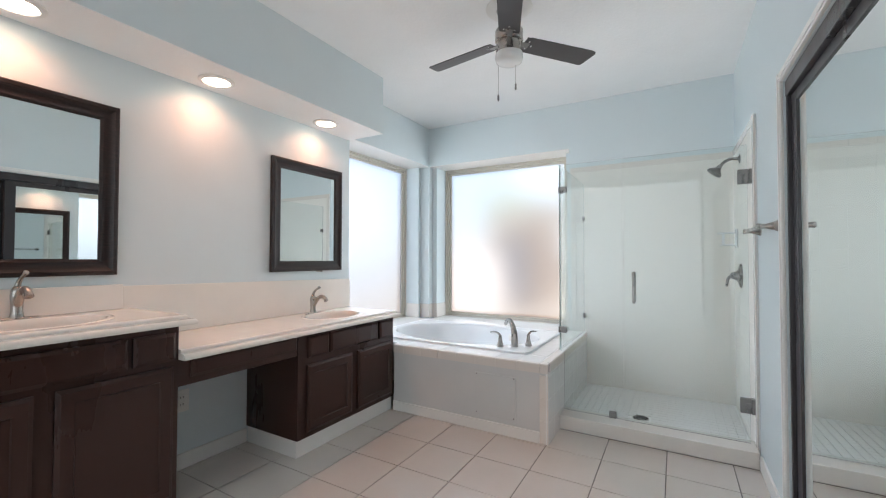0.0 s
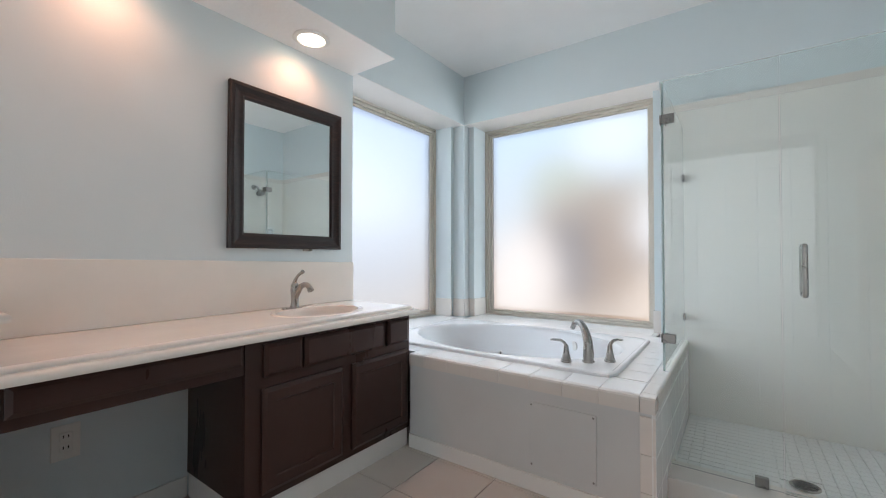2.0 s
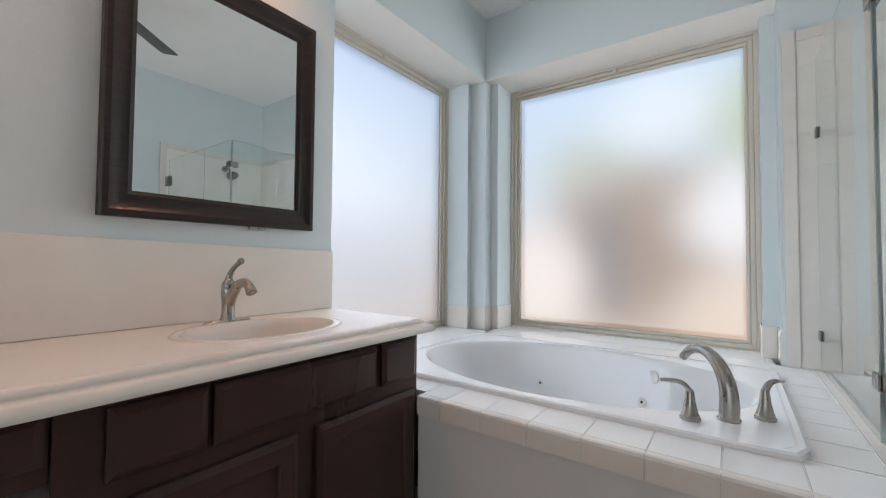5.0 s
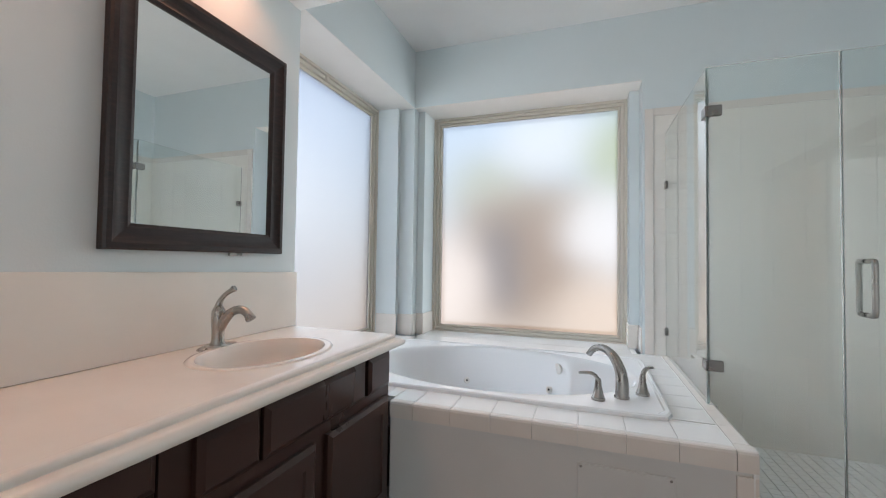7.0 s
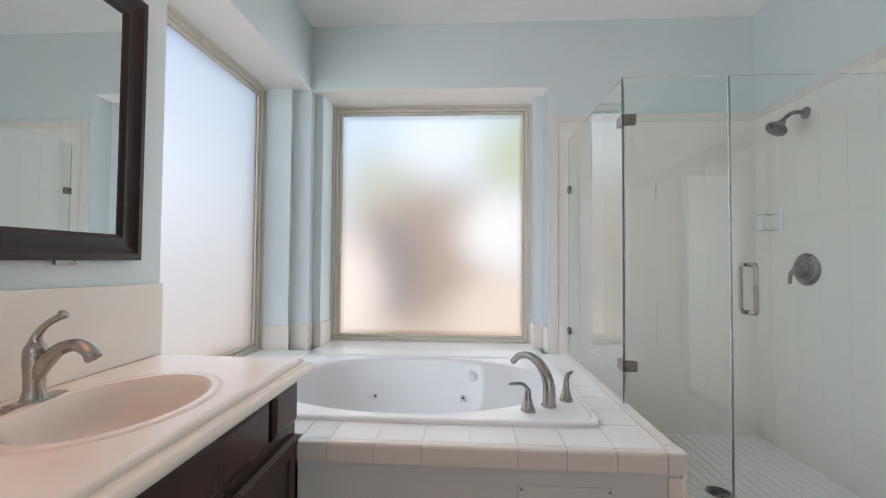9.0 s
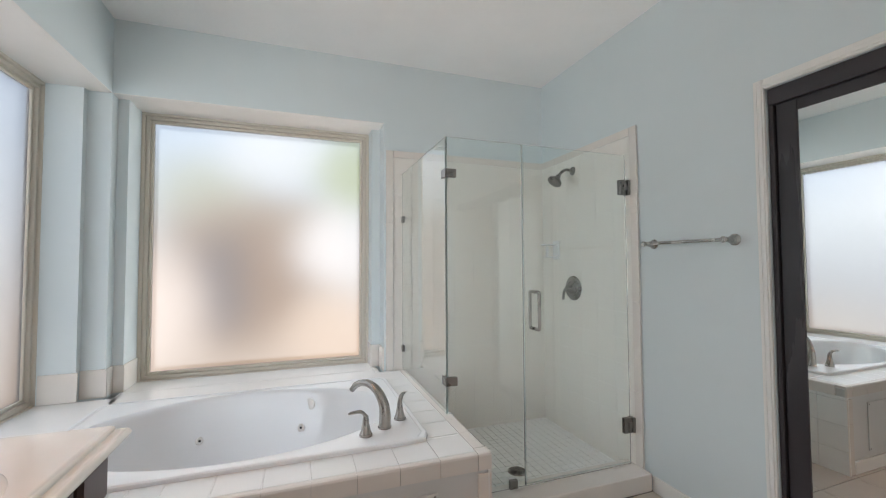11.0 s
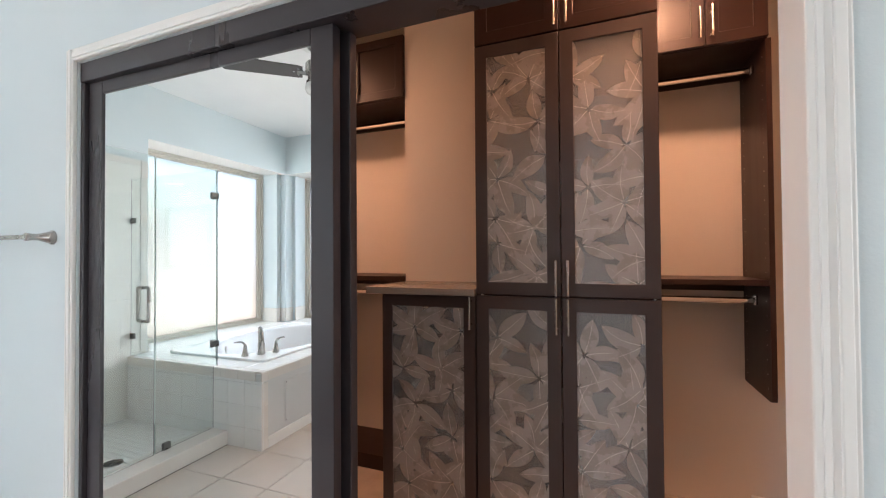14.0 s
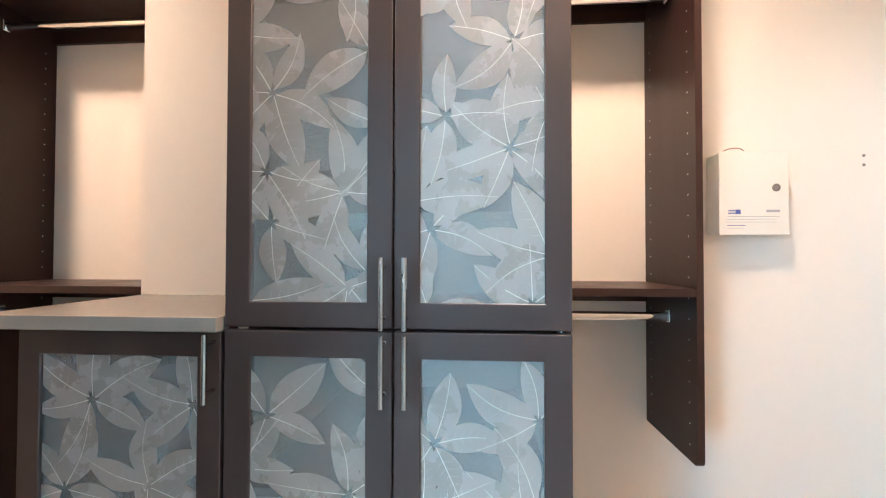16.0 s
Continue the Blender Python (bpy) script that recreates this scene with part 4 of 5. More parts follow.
add_lathe(bm, (SX, 4.42, 1.10), (-1, 0, 0), [(0, 0.088), (0.004, 0.088), (0.010, 0.082), (0.012, 0.068), (0.017, 0.060), (0.019, 0.050), (0.015, 0.046), (0.015, 0)], 40)
part("escutcheon", bm, DARKMETAL, vl, smooth=40)
bm = bmesh.new()
add_lathe(bm, (SX - 0.012, 4.42, 1.10), (-1, 0, 0), [(0, 0.036), (0.018, 0.034), (0.035, 0.026), (0.048, 0.022), (0.054, 0.014), (0.055, 0)], 28)
add_tube(bm, [(SX - 0.05, 4.42, 1.10), (SX - 0.075, 4.425, 1.085), (SX - 0.085, 4.425, 1.05), (SX - 0.088, 4.425, 1.02)], [0.013, 0.010, 0.008])
part("lever", bm, DARKMETAL, vl, smooth=50)
sd = thing("soap_dish", (SX, 4.62, 1.31), "white ceramic soap dish with two shelves", "soap dish")
part("back_plate", one_box(SX - 0.012, SX, 4.575, 4.655, 1.31, 1.455, bev=0.006), ACRYLIC, sd)
part("shelf", one_box(SX - 0.115, SX - 0.011, 4.582, 4.648, 1.325, 1.337, bev=0.005), ACRYLIC, sd)
part("shelf", one_box(SX - 0.125, SX - 0.011, 4.582, 4.648, 1.418, 1.430, bev=0.005), ACRYLIC, sd)
part("post", one_box(SX - 0.098, SX - 0.080, 4.608, 4.622, 1.336, 1.419, bev=0.003), ACRYLIC, sd)
drain = thing("shower_drain", (0.43, 4.13, 0.045), "round brushed nickel shower drain in the mosaic floor", "drain")
bm = bmesh.new()
add_lathe(bm, (0.43, 4.13, 0.046), (0, 0, 1), [(0, 0.056), (0.003, 0.055), (0.004, 0.050), (0.003, 0.048), (0.003, 0)], 36)
part("rim", bm, NICKEL, drain, smooth=40)
bm = bmesh.new()
for i in range(-3, 4):
    w = math.sqrt(0.045 ** 2 - (i * 0.012) ** 2)
    add_box(bm, 0.43 - w, 0.43 + w, 4.13 + i * 0.012 - 0.003, 4.13 + i * 0.012 + 0.003, 0.0492, 0.0502)
part("grate", bm, BLACK, drain, "dark slotted grate")

# towel bar
tb = thing("towel_bar", (XR, 3.47, 1.385), "brushed nickel towel bar on the blue wall", "towel bar")
bm = bmesh.new()
add_tube(bm, [(1.022, 3.722, 1.387), (1.022, 3.262, 1.385)], 0.0085, n=1)
part("rail", bm, NICKEL, tb, smooth=50)
for y in (3.713, 3.262):
    bm = bmesh.new()
    add_lathe(bm, (XR, y, 1.385), (-1, 0, 0), [(0, 0.027), (0.005, 0.027), (0.010, 0.022), (0.045, 0.012), (0.058, 0.012), (0.078, 0.015), (0.082, 0.012), (0.083, 0)], 28)
    part("post", bm, NICKEL, tb, smooth=40)

# outlet in the knee space
out = thing("wall_outlet", (XL, 2.085, 0.34), "white duplex outlet with a cover plate", "outlet")
part("cover_plate", one_box(XL, XL + 0.006, 2.043, 2.127, 0.328, 0.457, bev=0.003), PLASTIC, out)
for z in (0.372, 0.413):
    bm = bmesh.new()
    add_box(bm, XL + 0.0055, XL + 0.0085, 2.066, 2.104, z - 0.017, z + 0.017, 0.003)
    s = part("socket", bm, PLASTIC, out)
    for dy in (-0.007, 0.007):
        part("slot", one_box(XL + 0.0084, XL + 0.009, 2.085 + dy - 0.0018, 2.085 + dy + 0.0018, z - 0.004, z + 0.007), BLACK, s)

# ---- recessed lamps ----
for cx, cy in CANS:
    c = thing("recessed_light", (cx, cy, SOFFIT_Z), "lit recessed downlight with a white trim in the soffit", "downlight", "soffit downlights")
    bm = bmesh.new()
    add_lathe(bm, (cx, cy, SOFFIT_Z), (0, 0, -1), [(0, 0.098), (0.004, 0.098), (0.009, 0.090), (0.010, 0.074), (0.004, 0.070), (0.004, 0)], 40)
    part("trim_ring", bm, PLASTIC, c, smooth=40)
    bm = bmesh.new()
    add_lathe(bm, (cx, cy, SOFFIT_Z - 0.0045), (0, 0, -1), [(0, 0.068), (0.003, 0.066), (0.0035, 0)], 40)
    part("diffuser", bm, CANGLOW, c, "glowing warm diffuser")
for cx, cy in CLOSET_LAMPS:
    c = thing("ceiling_light", (cx, cy, CEIL), "lit round ceiling light in the closet", "ceiling light", "closet ceiling lights")
    bm = bmesh.new()
    add_lathe(bm, (cx, cy, CEIL), (0, 0, -1), [(0, 0.12), (0.03, 0.12), (0.035, 0.115), (0.036, 0)], 40)
    part("base", bm, PLASTIC, c, smooth=40)
    bm = bmesh.new()
    add_lathe(bm, (cx, cy, CEIL - 0.036), (0, 0, -1), [(0, 0.105), (0.018, 0.095), (0.028, 0.06), (0.03, 0)], 40)
    part("diffuser", bm, CLOSETGLOW, c, "glowing warm diffuser", smooth=50)

# ---- ceiling fan ----
FX, FY = -0.20, 3.085
fan = thing("ceiling_fan", (FX, FY, CEIL), "three-blade ceiling fan with dark blades and an opal light", "ceiling fan")
bm = bmesh.new()
add_lathe(bm, (FX, FY, CEIL), (0, 0, -1), [(0, 0.078), (0.012, 0.078), (0.03, 0.070), (0.052, 0.045), (0.060, 0.018), (0.061, 0)], 36)
part("canopy", bm, NICKEL, fan, smooth=40)
bm = bmesh.new()
add_lathe(bm, (FX, FY, CEIL), (0, 0, -1), [(0, 0.14), (0.006, 0.138), (0.012, 0.12), (0.014, 0.08), (0.014, 0)], 40)
part("ceiling_medallion", bm, PLASTIC, fan, smooth=40)
bm = bmesh.new()
add_lathe(bm, (FX, FY, CEIL - 0.05), (0, 0, -1), [(0, 0.016), (0.09, 0.016), (0.091, 0)], 20)
part("rod", bm, NICKEL, fan, smooth=40)
bm = bmesh.new()
add_lathe(bm, (FX, FY, CEIL - 0.125), (0, 0, -1), [(0, 0.03), (0.006, 0.075), (0.016, 0.083), (0.075, 0.084), (0.082, 0.078), (0.083, 0)], 40)
part("motor_housing", bm, NICKEL, fan, smooth=40)
bm = bmesh.new()
add_lathe(bm, (FX, FY, CEIL - 0.205), (0, 0, -1), [(0, 0.068), (0.05, 0.068), (0.056, 0.078), (0.075, 0.080), (0.077, 0)], 40)
part("switch_housing", bm, NICKEL, fan, smooth=40)
bm = bmesh.new()
add_lathe(bm, (FX, FY, CEIL - 0.280), (0, 0, -1), [(0, 0.081), (0.03, 0.083), (0.048, 0.078), (0.060, 0.060), (0.066, 0.03), (0.067, 0)], 40)
part("light_bowl", bm, OPAL, fan, "unlit opal glass bowl", smooth=50)
for ang in (171, 291, 51):
    a = radians(ang)
    rot = Matrix.Translation((FX, FY, CEIL - 0.20)) @ Matrix.Rotation(a, 4, "Z") @ Matrix.Rotation(radians(-12), 4, "X")
    bm = bmesh.new()
    outline = [(0.10, -0.055), (0.13, -0.062), (0.56, -0.070), (0.60, -0.066), (0.61, -0.05), (0.585, 0.064), (0.57, 0.070), (0.13, 0.062), (0.10, 0.055)]
    add_prism(bm, outline, "z", -0.003, 0.003)
    bmesh.ops.transform(bm, matrix=rot, verts=bm.verts[:])
    blade = part("blade", bm, BLADE, fan)
    bm = bmesh.new()
    add_box(bm, 0.05, 0.135, -0.020, 0.020, -0.009, -0.0035, 0.002)
    bmesh.ops.transform(bm, matrix=rot, verts=bm.verts[:])
    part("bracket", bm, DARKMETAL, fan)
    for sx, sy in ((0.125, -0.03), (0.125, 0.03), (0.155, 0.0)):
        bm = bmesh.new()
        add_lathe(bm, (sx, sy, -0.003), (0, 0, -1), [(0, 0.007), (0.002, 0.006), (0.003, 0)], 12)
        bmesh.ops.transform(bm, matrix=rot, verts=bm.verts[:])
        part("screw", bm, CHROME, blade, "bright blade screw")
for dx, dy, l in ((-0.045, 0.035, 0.24), (0.02, 0.055, 0.185)):
    bm = bmesh.new()
    z0 = CEIL - 0.272
    add_tube(bm, [(FX + dx * 1.6, FY - 0.03 + dy, z0), (FX + dx * 1.6, FY - 0.03 + dy, z0 - l)], 0.0016, seg=6, n=1)
    chain = part("pull_chain", bm, NICKEL, fan)
    bm = bmesh.new()
    add_lathe(bm, (FX + dx * 1.6, FY - 0.03 + dy, z0 - l), (0, 0, -1), [(0, 0.003), (0.006, 0.006), (0.03, 0.0065), (0.04, 0.004), (0.041, 0)], 12)
    part("pull_knob", bm, DARKMETAL, chain, "small dark pull knob", smooth=40)


# ---- closet fittings (all fronts face the bathroom) ----
def bar_handle(parent, x, y, z0, z1):
    bm = bmesh.new()
    add_tube(bm, [(x - 0.032, y, z0), (x - 0.032, y, z1)], 0.0055, seg=14, n=1)
    for z in (z0 + (z1 - z0) * 0.14, z1 - (z1 - z0) * 0.14):
        add_tube(bm, [(x, y, z), (x - 0.032, y, z)], 0.004, seg=10, n=1)
    part("handle", bm, NICKEL, parent, "brushed nickel bar handle", smooth=50)


def shaker_door(parent, xf, y0, y1, z0, z1, w, mat, glass=False):
    """A framed door: its frame is the door, panel or pane a part of it."""
    bm = bmesh.new()
    def ring(x, i):
        return [(x, y0 + i, z0 + i), (x, y1 - i, z0 + i), (x, y1 - i, z1 - i), (x, y0 + i, z1 - i)]
    add_loft(bm, [ring(x, i) for x, i in ((xf + 0.019, 0.0), (xf + 0.0015, 0.0), (xf, 0.0015), (xf, w - 0.0015), (xf + 0.0015, w), (xf + 0.019, w), (xf + 0.019, 0.0))])
    bmesh.ops.remove_doubles(bm, verts=bm.verts[:], dist=0.0001)
    d = part("door", bm, mat, parent)
    if glass:
        pane = part("pane", one_box(xf + 0.008, xf + 0.012, y0 + w - 0.003, y1 - w + 0.003, z0 + w - 0.003, z1 - w + 0.003), LEAFGLASS, d, "frosted glass pane with pressed leaves")
        pane.visible_shadow = False
        leaves(d, xf + 0.008, y0 + w, y1 - w, z0 + w, z1 - w)
    else:
        part("panel", one_box(xf + 0.010, xf + 0.016, y0 + w - 0.002, y1 - w + 0.002, z0 + w - 0.002, z1 - w + 0.002), mat, d)
    return d


leaf_rng = random.Random(11)


def leaves(parent, xf, y0, y1, z0, z1):
    """Uneven hands of pointed leaves, turned and overlapping at random, cut at the pane's edge."""
    z = z0 - 0.02
    side = leaf_rng.random() < 0.5
    while z < z1 + 0.03:
        side = not side
        for cy in ((y0 + y1) / 2 + (0.09 if side else -0.09), (y0 + y1) / 2 + (-0.13 if side else 0.13)):
            cy, cz = cy + leaf_rng.uniform(-0.04, 0.04), z + leaf_rng.uniform(-0.06, 0.06)
            aim = leaf_rng.uniform(0, 2 * math.pi)
            count = leaf_rng.choice((4, 5, 5, 6))
            spread = leaf_rng.uniform(0.75, 1.0) * 2 * math.pi
            for k in range(count):
                one_leaf(parent, xf, cy, cz, aim + k * spread / count + leaf_rng.uniform(-0.22, 0.22), leaf_rng.uniform(0.12, 0.175), (y0, y1, z0, z1))
        z += leaf_rng.uniform(0.135, 0.165)


def one_leaf(parent, xf, cy, cz, ang, length, lim):
    bm = bmesh.new()
    n = 9
    depth = leaf_rng.uniform(0.0003, 0.0016)
    width = length * leaf_rng.uniform(0.20, 0.245)
    dy, dz = math.cos(ang), math.sin(ang)
    bend = leaf_rng.uniform(-0.10, 0.10)
    left, right, rib_l, rib_r = [], [], [], []
    for i in range(n + 1):
        u = i / n
        s = 0.008 + u * length
        w = width * (math.sin(math.pi * u ** 0.85) ** 0.8)
        off = bend * length * math.sin(math.pi * u)
        my, mz = cy + dy * s - dz * off, cz + dz * s + dy * off
        rw = 0.00055 * (1 - 0.8 * u) + 0.0001
        left.append((xf - depth, my - dz * w, mz + dy * w))
        right.append((xf - depth, my + dz * w, mz - dy * w))
        rib_l.append((xf - depth - 0.0004, my - dz * rw, mz + dy * rw))
        rib_r.append((xf - depth - 0.0004, my + dz * rw, mz - dy * rw))
    for a, b, mi in ((left, right, 0), (rib_l, rib_r, 1)):
        va, vb = [bm.verts.new(p) for p in a], [bm.verts.new(p) for p in b]
        for i in range(n):
            f = bm.faces.new((va[i], vb[i], vb[i + 1], va[i + 1]))
            f.material_index = mi
    for i in range(2, n - 1):
        for edge, e in ((left, 1), (right, 1)):
            y0, z0 = (left[i][1] + right[i][1]) / 2, (left[i][2] + right[i][2]) / 2
            y1, z1 = y0 + (edge[i + 1][1] - y0) * 0.72, z0 + (edge[i + 1][2] - z0) * 0.72
            x = xf - depth - 0.0002
            f = bm.faces.new([bm.verts.new(p) for p in ((x, y0 - dy * 0.0003, z0 - dz * 0.0003), (x, y0 + dy * 0.0003, z0 + dz * 0.0003), (x, y1, z1))])
            f.material_index = 2
    for co, no in (((0, lim[0], 0), (0, -1, 0)), ((0, lim[1], 0), (0, 1, 0)), ((0, 0, lim[2]), (0, 0, -1)), ((0, 0, lim[3]), (0, 0, 1))):
        bmesh.ops.bisect_plane(bm, geom=bm.verts[:] + bm.edges[:] + bm.faces[:], plane_co=co, plane_no=no, clear_outer=True)
    if len(bm.faces) < 3:
        bm.free()
        return
    part("leaf", bm, [LEAF, VEIN, SIDEVEIN], parent)


TX = 1.910                                       # tower front
tower = thing("wardrobe_tower", (2.2, 1.486, 0.006), "tall espresso closet tower with leaf-patterned glass doors", "wardrobe")
part("side_panel", one_box(TX + 0.021, CB - 0.002, 1.123, 1.141, 0.006, 2.62, bev=0.001), ESPRESSO, tower)
part("side_panel", one_box(TX + 0.021, CB - 0.002, 1.831, 1.849, 0.006, 2.62, bev=0.001), ESPRESSO, tower)
part("top_panel", one_box(TX + 0.021, CB - 0.002, 1.141, 1.831, 2.602, 2.62), ESPRESSO, tower)
part("back_panel", one_box(CB - 0.012, CB - 0.003, 1.141, 1.831, 0.006, 2.602), PLASTIC, tower, "white back panel")
for z in (0.03, 0.30, 0.75, 1.12, 1.46, 1.86, 2.22):
    part("shelf", one_box(TX + 0.06, CB - 0.012, 1.1445, 1.8275, z, z + 0.018), ESPRESSO, tower)
# white sheets added on both inner sides to bounce light behind the panes
for y in (1.1413, 1.8277):
    part("bounce_liner", one_box(TX + 0.024, CB - 0.0125, y, y + 0.003, 0.05, 2.219), PLASTIC, tower, "white bounce panel added to brighten the tower inside")
part("plinth", one_box(TX + 0.05, TX + 0.065, 1.141, 1.831, 0.006, 0.03), ESPRESSO, tower)
for y0, y1, hy in ((1.489, 1.846, 1.505), (1.126, 1.485, 1.459)):
    u = shaker_door(tower, TX, y0, y1, 1.138, 2.224, 0.053, CLOSETGREY, True)
    bar_handle(u, TX, hy, 1.140, 1.284)
    l = shaker_door(tower, TX, y0, y1, 0.040, 1.131, 0.055, CLOSETGREY, True)
    bar_handle(l, TX, hy, 0.986, 1.129)
    o = shaker_door(tower, TX, y0, y1, 2.231, 2.618, 0.055, ESPRESSO)
    bar_handle(o, TX, hy - 0.002, 2.237, 2.36)

low = thing("closet_cabinet", (2.12, 2.085, 0.006), "low espresso closet cabinet with a leaf-patterned glass door", "cabinet")
part("side_panel", one_box(TX + 0.021, 2.343, 2.300, 2.318, 0.006, 1.128, bev=0.001), ESPRESSO, low)
part("side_panel", one_box(TX + 0.021, 2.343, 1.8515, 1.8695, 0.006, 1.128), ESPRESSO, low)
part("back_panel", one_box(2.333, 2.343, 1.8695, 2.300, 0.006, 1.128), ESPRESSO, low)
for z in (0.03, 0.36, 0.60, 0.92):
    part("shelf", one_box(TX + 0.06, 2.333, 1.8697, 2.2998, z, z + 0.018), ESPRESSO, low)
part("top_panel", one_box(TX + 0.021, 2.333, 1.8695, 2.300, 1.11, 1.128), ESPRESSO, low)
d = shaker_door(low, TX, 1.854, 2.316, 0.040, 1.125, 0.052, CLOSETGREY, True)
bar_handle(d, TX, 1.869, 0.985, 1.126)
solo("cabinet_top", one_box(TX - 0.022, 2.3445, 1.8505, 2.395, 1.1285, 1.160, bev=0.002), STONE, "taupe stone top on the low closet cabinet", "countertop", base=(2.1, 2.12, 1.1285))


def wall_cabinet(y0, y1, label):
    c = thing("wall_cabinet", (2.52, (y0 + y1) / 2, 2.245), label, "cabinet", "closet wall cabinets")
    xf = 2.345
    part("side_panel", one_box(xf + 0.002, CB - 0.002, y0, y0 + 0.018, 2.245, 2.618), ESPRESSO, c)
    part("side_panel", one_box(xf + 0.002, CB - 0.002, y1 - 0.018, y1, 2.245, 2.618), ESPRESSO, c)
    part("bottom_panel", one_box(xf + 0.002, CB - 0.002, y0 + 0.018, y1 - 0.018, 2.245, 2.263), ESPRESSO, c)
    part("top_panel", one_box(xf + 0.002, CB - 0.002, y0 + 0.018, y1 - 0.018, 2.600, 2.618), ESPRESSO, c)
    mid = (y0 + y1) / 2
    for a, b, hy in ((y0 + 0.002, mid - 0.0015, mid - 0.024), (mid + 0.0015, y1 - 0.002, mid + 0.024)):
        dd = shaker_door(c, xf - 0.019, a, b, 2.248, 2.616, 0.052, ESPRESSO)
        bar_handle(dd, xf - 0.019, hy, 2.272, 2.412)
    return c


wall_cabinet(0.648, 1.121, "espresso wall cabinet pair over the short hanging bay")
wall_cabinet(2.409, 3.128, "espresso wall cabinet pair over the hanging bay")
wall_cabinet(3.132, 4.055, "wide espresso wall cabinet pair over the far hanging bay")


def closet_panel(y, z0, label, rounded):
    p = thing("closet_divider", (2.52, y, z0), label, "panel", "closet panels")
    bm = bmesh.new()
    x0, x1, z1 = 2.345, CB - 0.001, 2.2445
    r = 0.018 if rounded else 0.002
    poly = [(x1, z0), (x1, z1), (x0, z1)] + [(x0 + r - r * math.sin(a), z0 + r - r * math.cos(a)) for a in (math.pi / 2, math.pi / 3, math.pi / 6, 0)]
    add_prism(bm, poly, "y", y - 0.010, y + 0.010)
    part("board", bm, ESPRESSO, p)
    bm = bmesh.new()
    s = 1 if rounded else -1
    for xx in (x0 + 0.045, x1 - 0.045):
        z = max(z0, 0.1) + 0.05
        while z < z1 - 0.05:
            add_lathe(bm, (xx, y + s * 0.0098, z), (0, s, 0), [(0, 0.0024), (0.0006, 0.0022), (0.0007, 0)], 8)
            z += 0.064
    pegs = part("peg_holes", bm, TRIM, p, "row of small bright shelf pin sleeves")
    pegs["kind"] = "stuff"
    return p


closet_panel(0.646, 0.660, "espresso hanging panel with a row of shelf pin holes", True)
closet_panel(3.120, 0.0065, "full height espresso closet divider panel", False)
closet_panel(4.068, 0.0065, "espresso end panel of the far hanging bay", False)


def closet_shelf(y0, y1, z, label):
    s = thing("closet_shelf", (2.52, (y0 + y1) / 2, z - 0.025), label, "shelf", "closet shelves")
    part("board", one_box(2.345, CB - 0.001, y0, y1, z - 0.025, z, bev=0.0015), ESPRESSO, s)
    part("cleat", one_box(CB - 0.016, CB - 0.001, y0, y1, z - 0.075, z - 0.026), ESPRESSO, s)


closet_shelf(0.657, 1.122, 1.190, "espresso shelf over the lower rod beside the tower")
closet_shelf(2.408, 3.109, 1.185, "espresso shelf over the lower rod beside the column")
closet_shelf(3.131, 4.057, 2.045, "espresso shelf over the rod in the far bay")
for y0, y1, z0, z1 in ((0.657, 1.122, 2.198, 2.2445), (2.408, 3.109, 2.190, 2.2445), (3.131, 4.057, 2.047, 2.2445)):
    solo("closet_cleat", one_box(CB - 0.015, CB - 0.0005, y0, y1, z0, z1), ESPRESSO, "espresso back cleat under the wall cabinet", "cleat", "closet cleats", base=(CB - 0.008, (y0 + y1) / 2, z0))
solo("closet_plinth", one_box(2.36, CB - 0.001, 2.408, 3.109, 0.0065, 0.094, bev=0.002), ESPRESSO, "low espresso base shelf on the carpet", "shelf", base=(2.53, 2.76, 0.0065))


def closet_rod(y0, y1, z, label):
    r = thing("closet_rod", (2.5, (y0 + y1) / 2, z), label, "rod", "closet rods")
    bm = bmesh.new()
    loops = [[(2.5 + 0.0075 * math.cos(2 * math.pi * i / 18), y, z + 0.015 * math.sin(2 * math.pi * i / 18)) for i in range(18)] for y in (y0 + 0.006, y1 - 0.006)]
    add_loft(bm, loops, cap0=True, cap1=True)
    part("bar", bm, CHROME, r, "bright oval hanging bar", smooth=50)
    for y, s in ((y0, 1), (y1, -1)):
        bm = bmesh.new()
        a, b = sorted((y, y + s * 0.014))
        add_box(bm, 2.488, 2.512, a, b, z - 0.019, z + 0.026, 0.004)
        part("bracket", bm, CHROME, r)


closet_rod(0.657, 1.122, 2.170, "bright metal upper rod beside the tower")
closet_rod(0.657, 1.122, 1.085, "bright metal lower rod beside the tower")
closet_rod(2.408, 3.109, 2.160, "bright metal upper rod beside the column")
closet_rod(2.408, 3.109, 1.075, "bright metal lower rod beside the column")
closet_rod(3.131, 4.057, 1.972, "bright metal rod in the far bay")

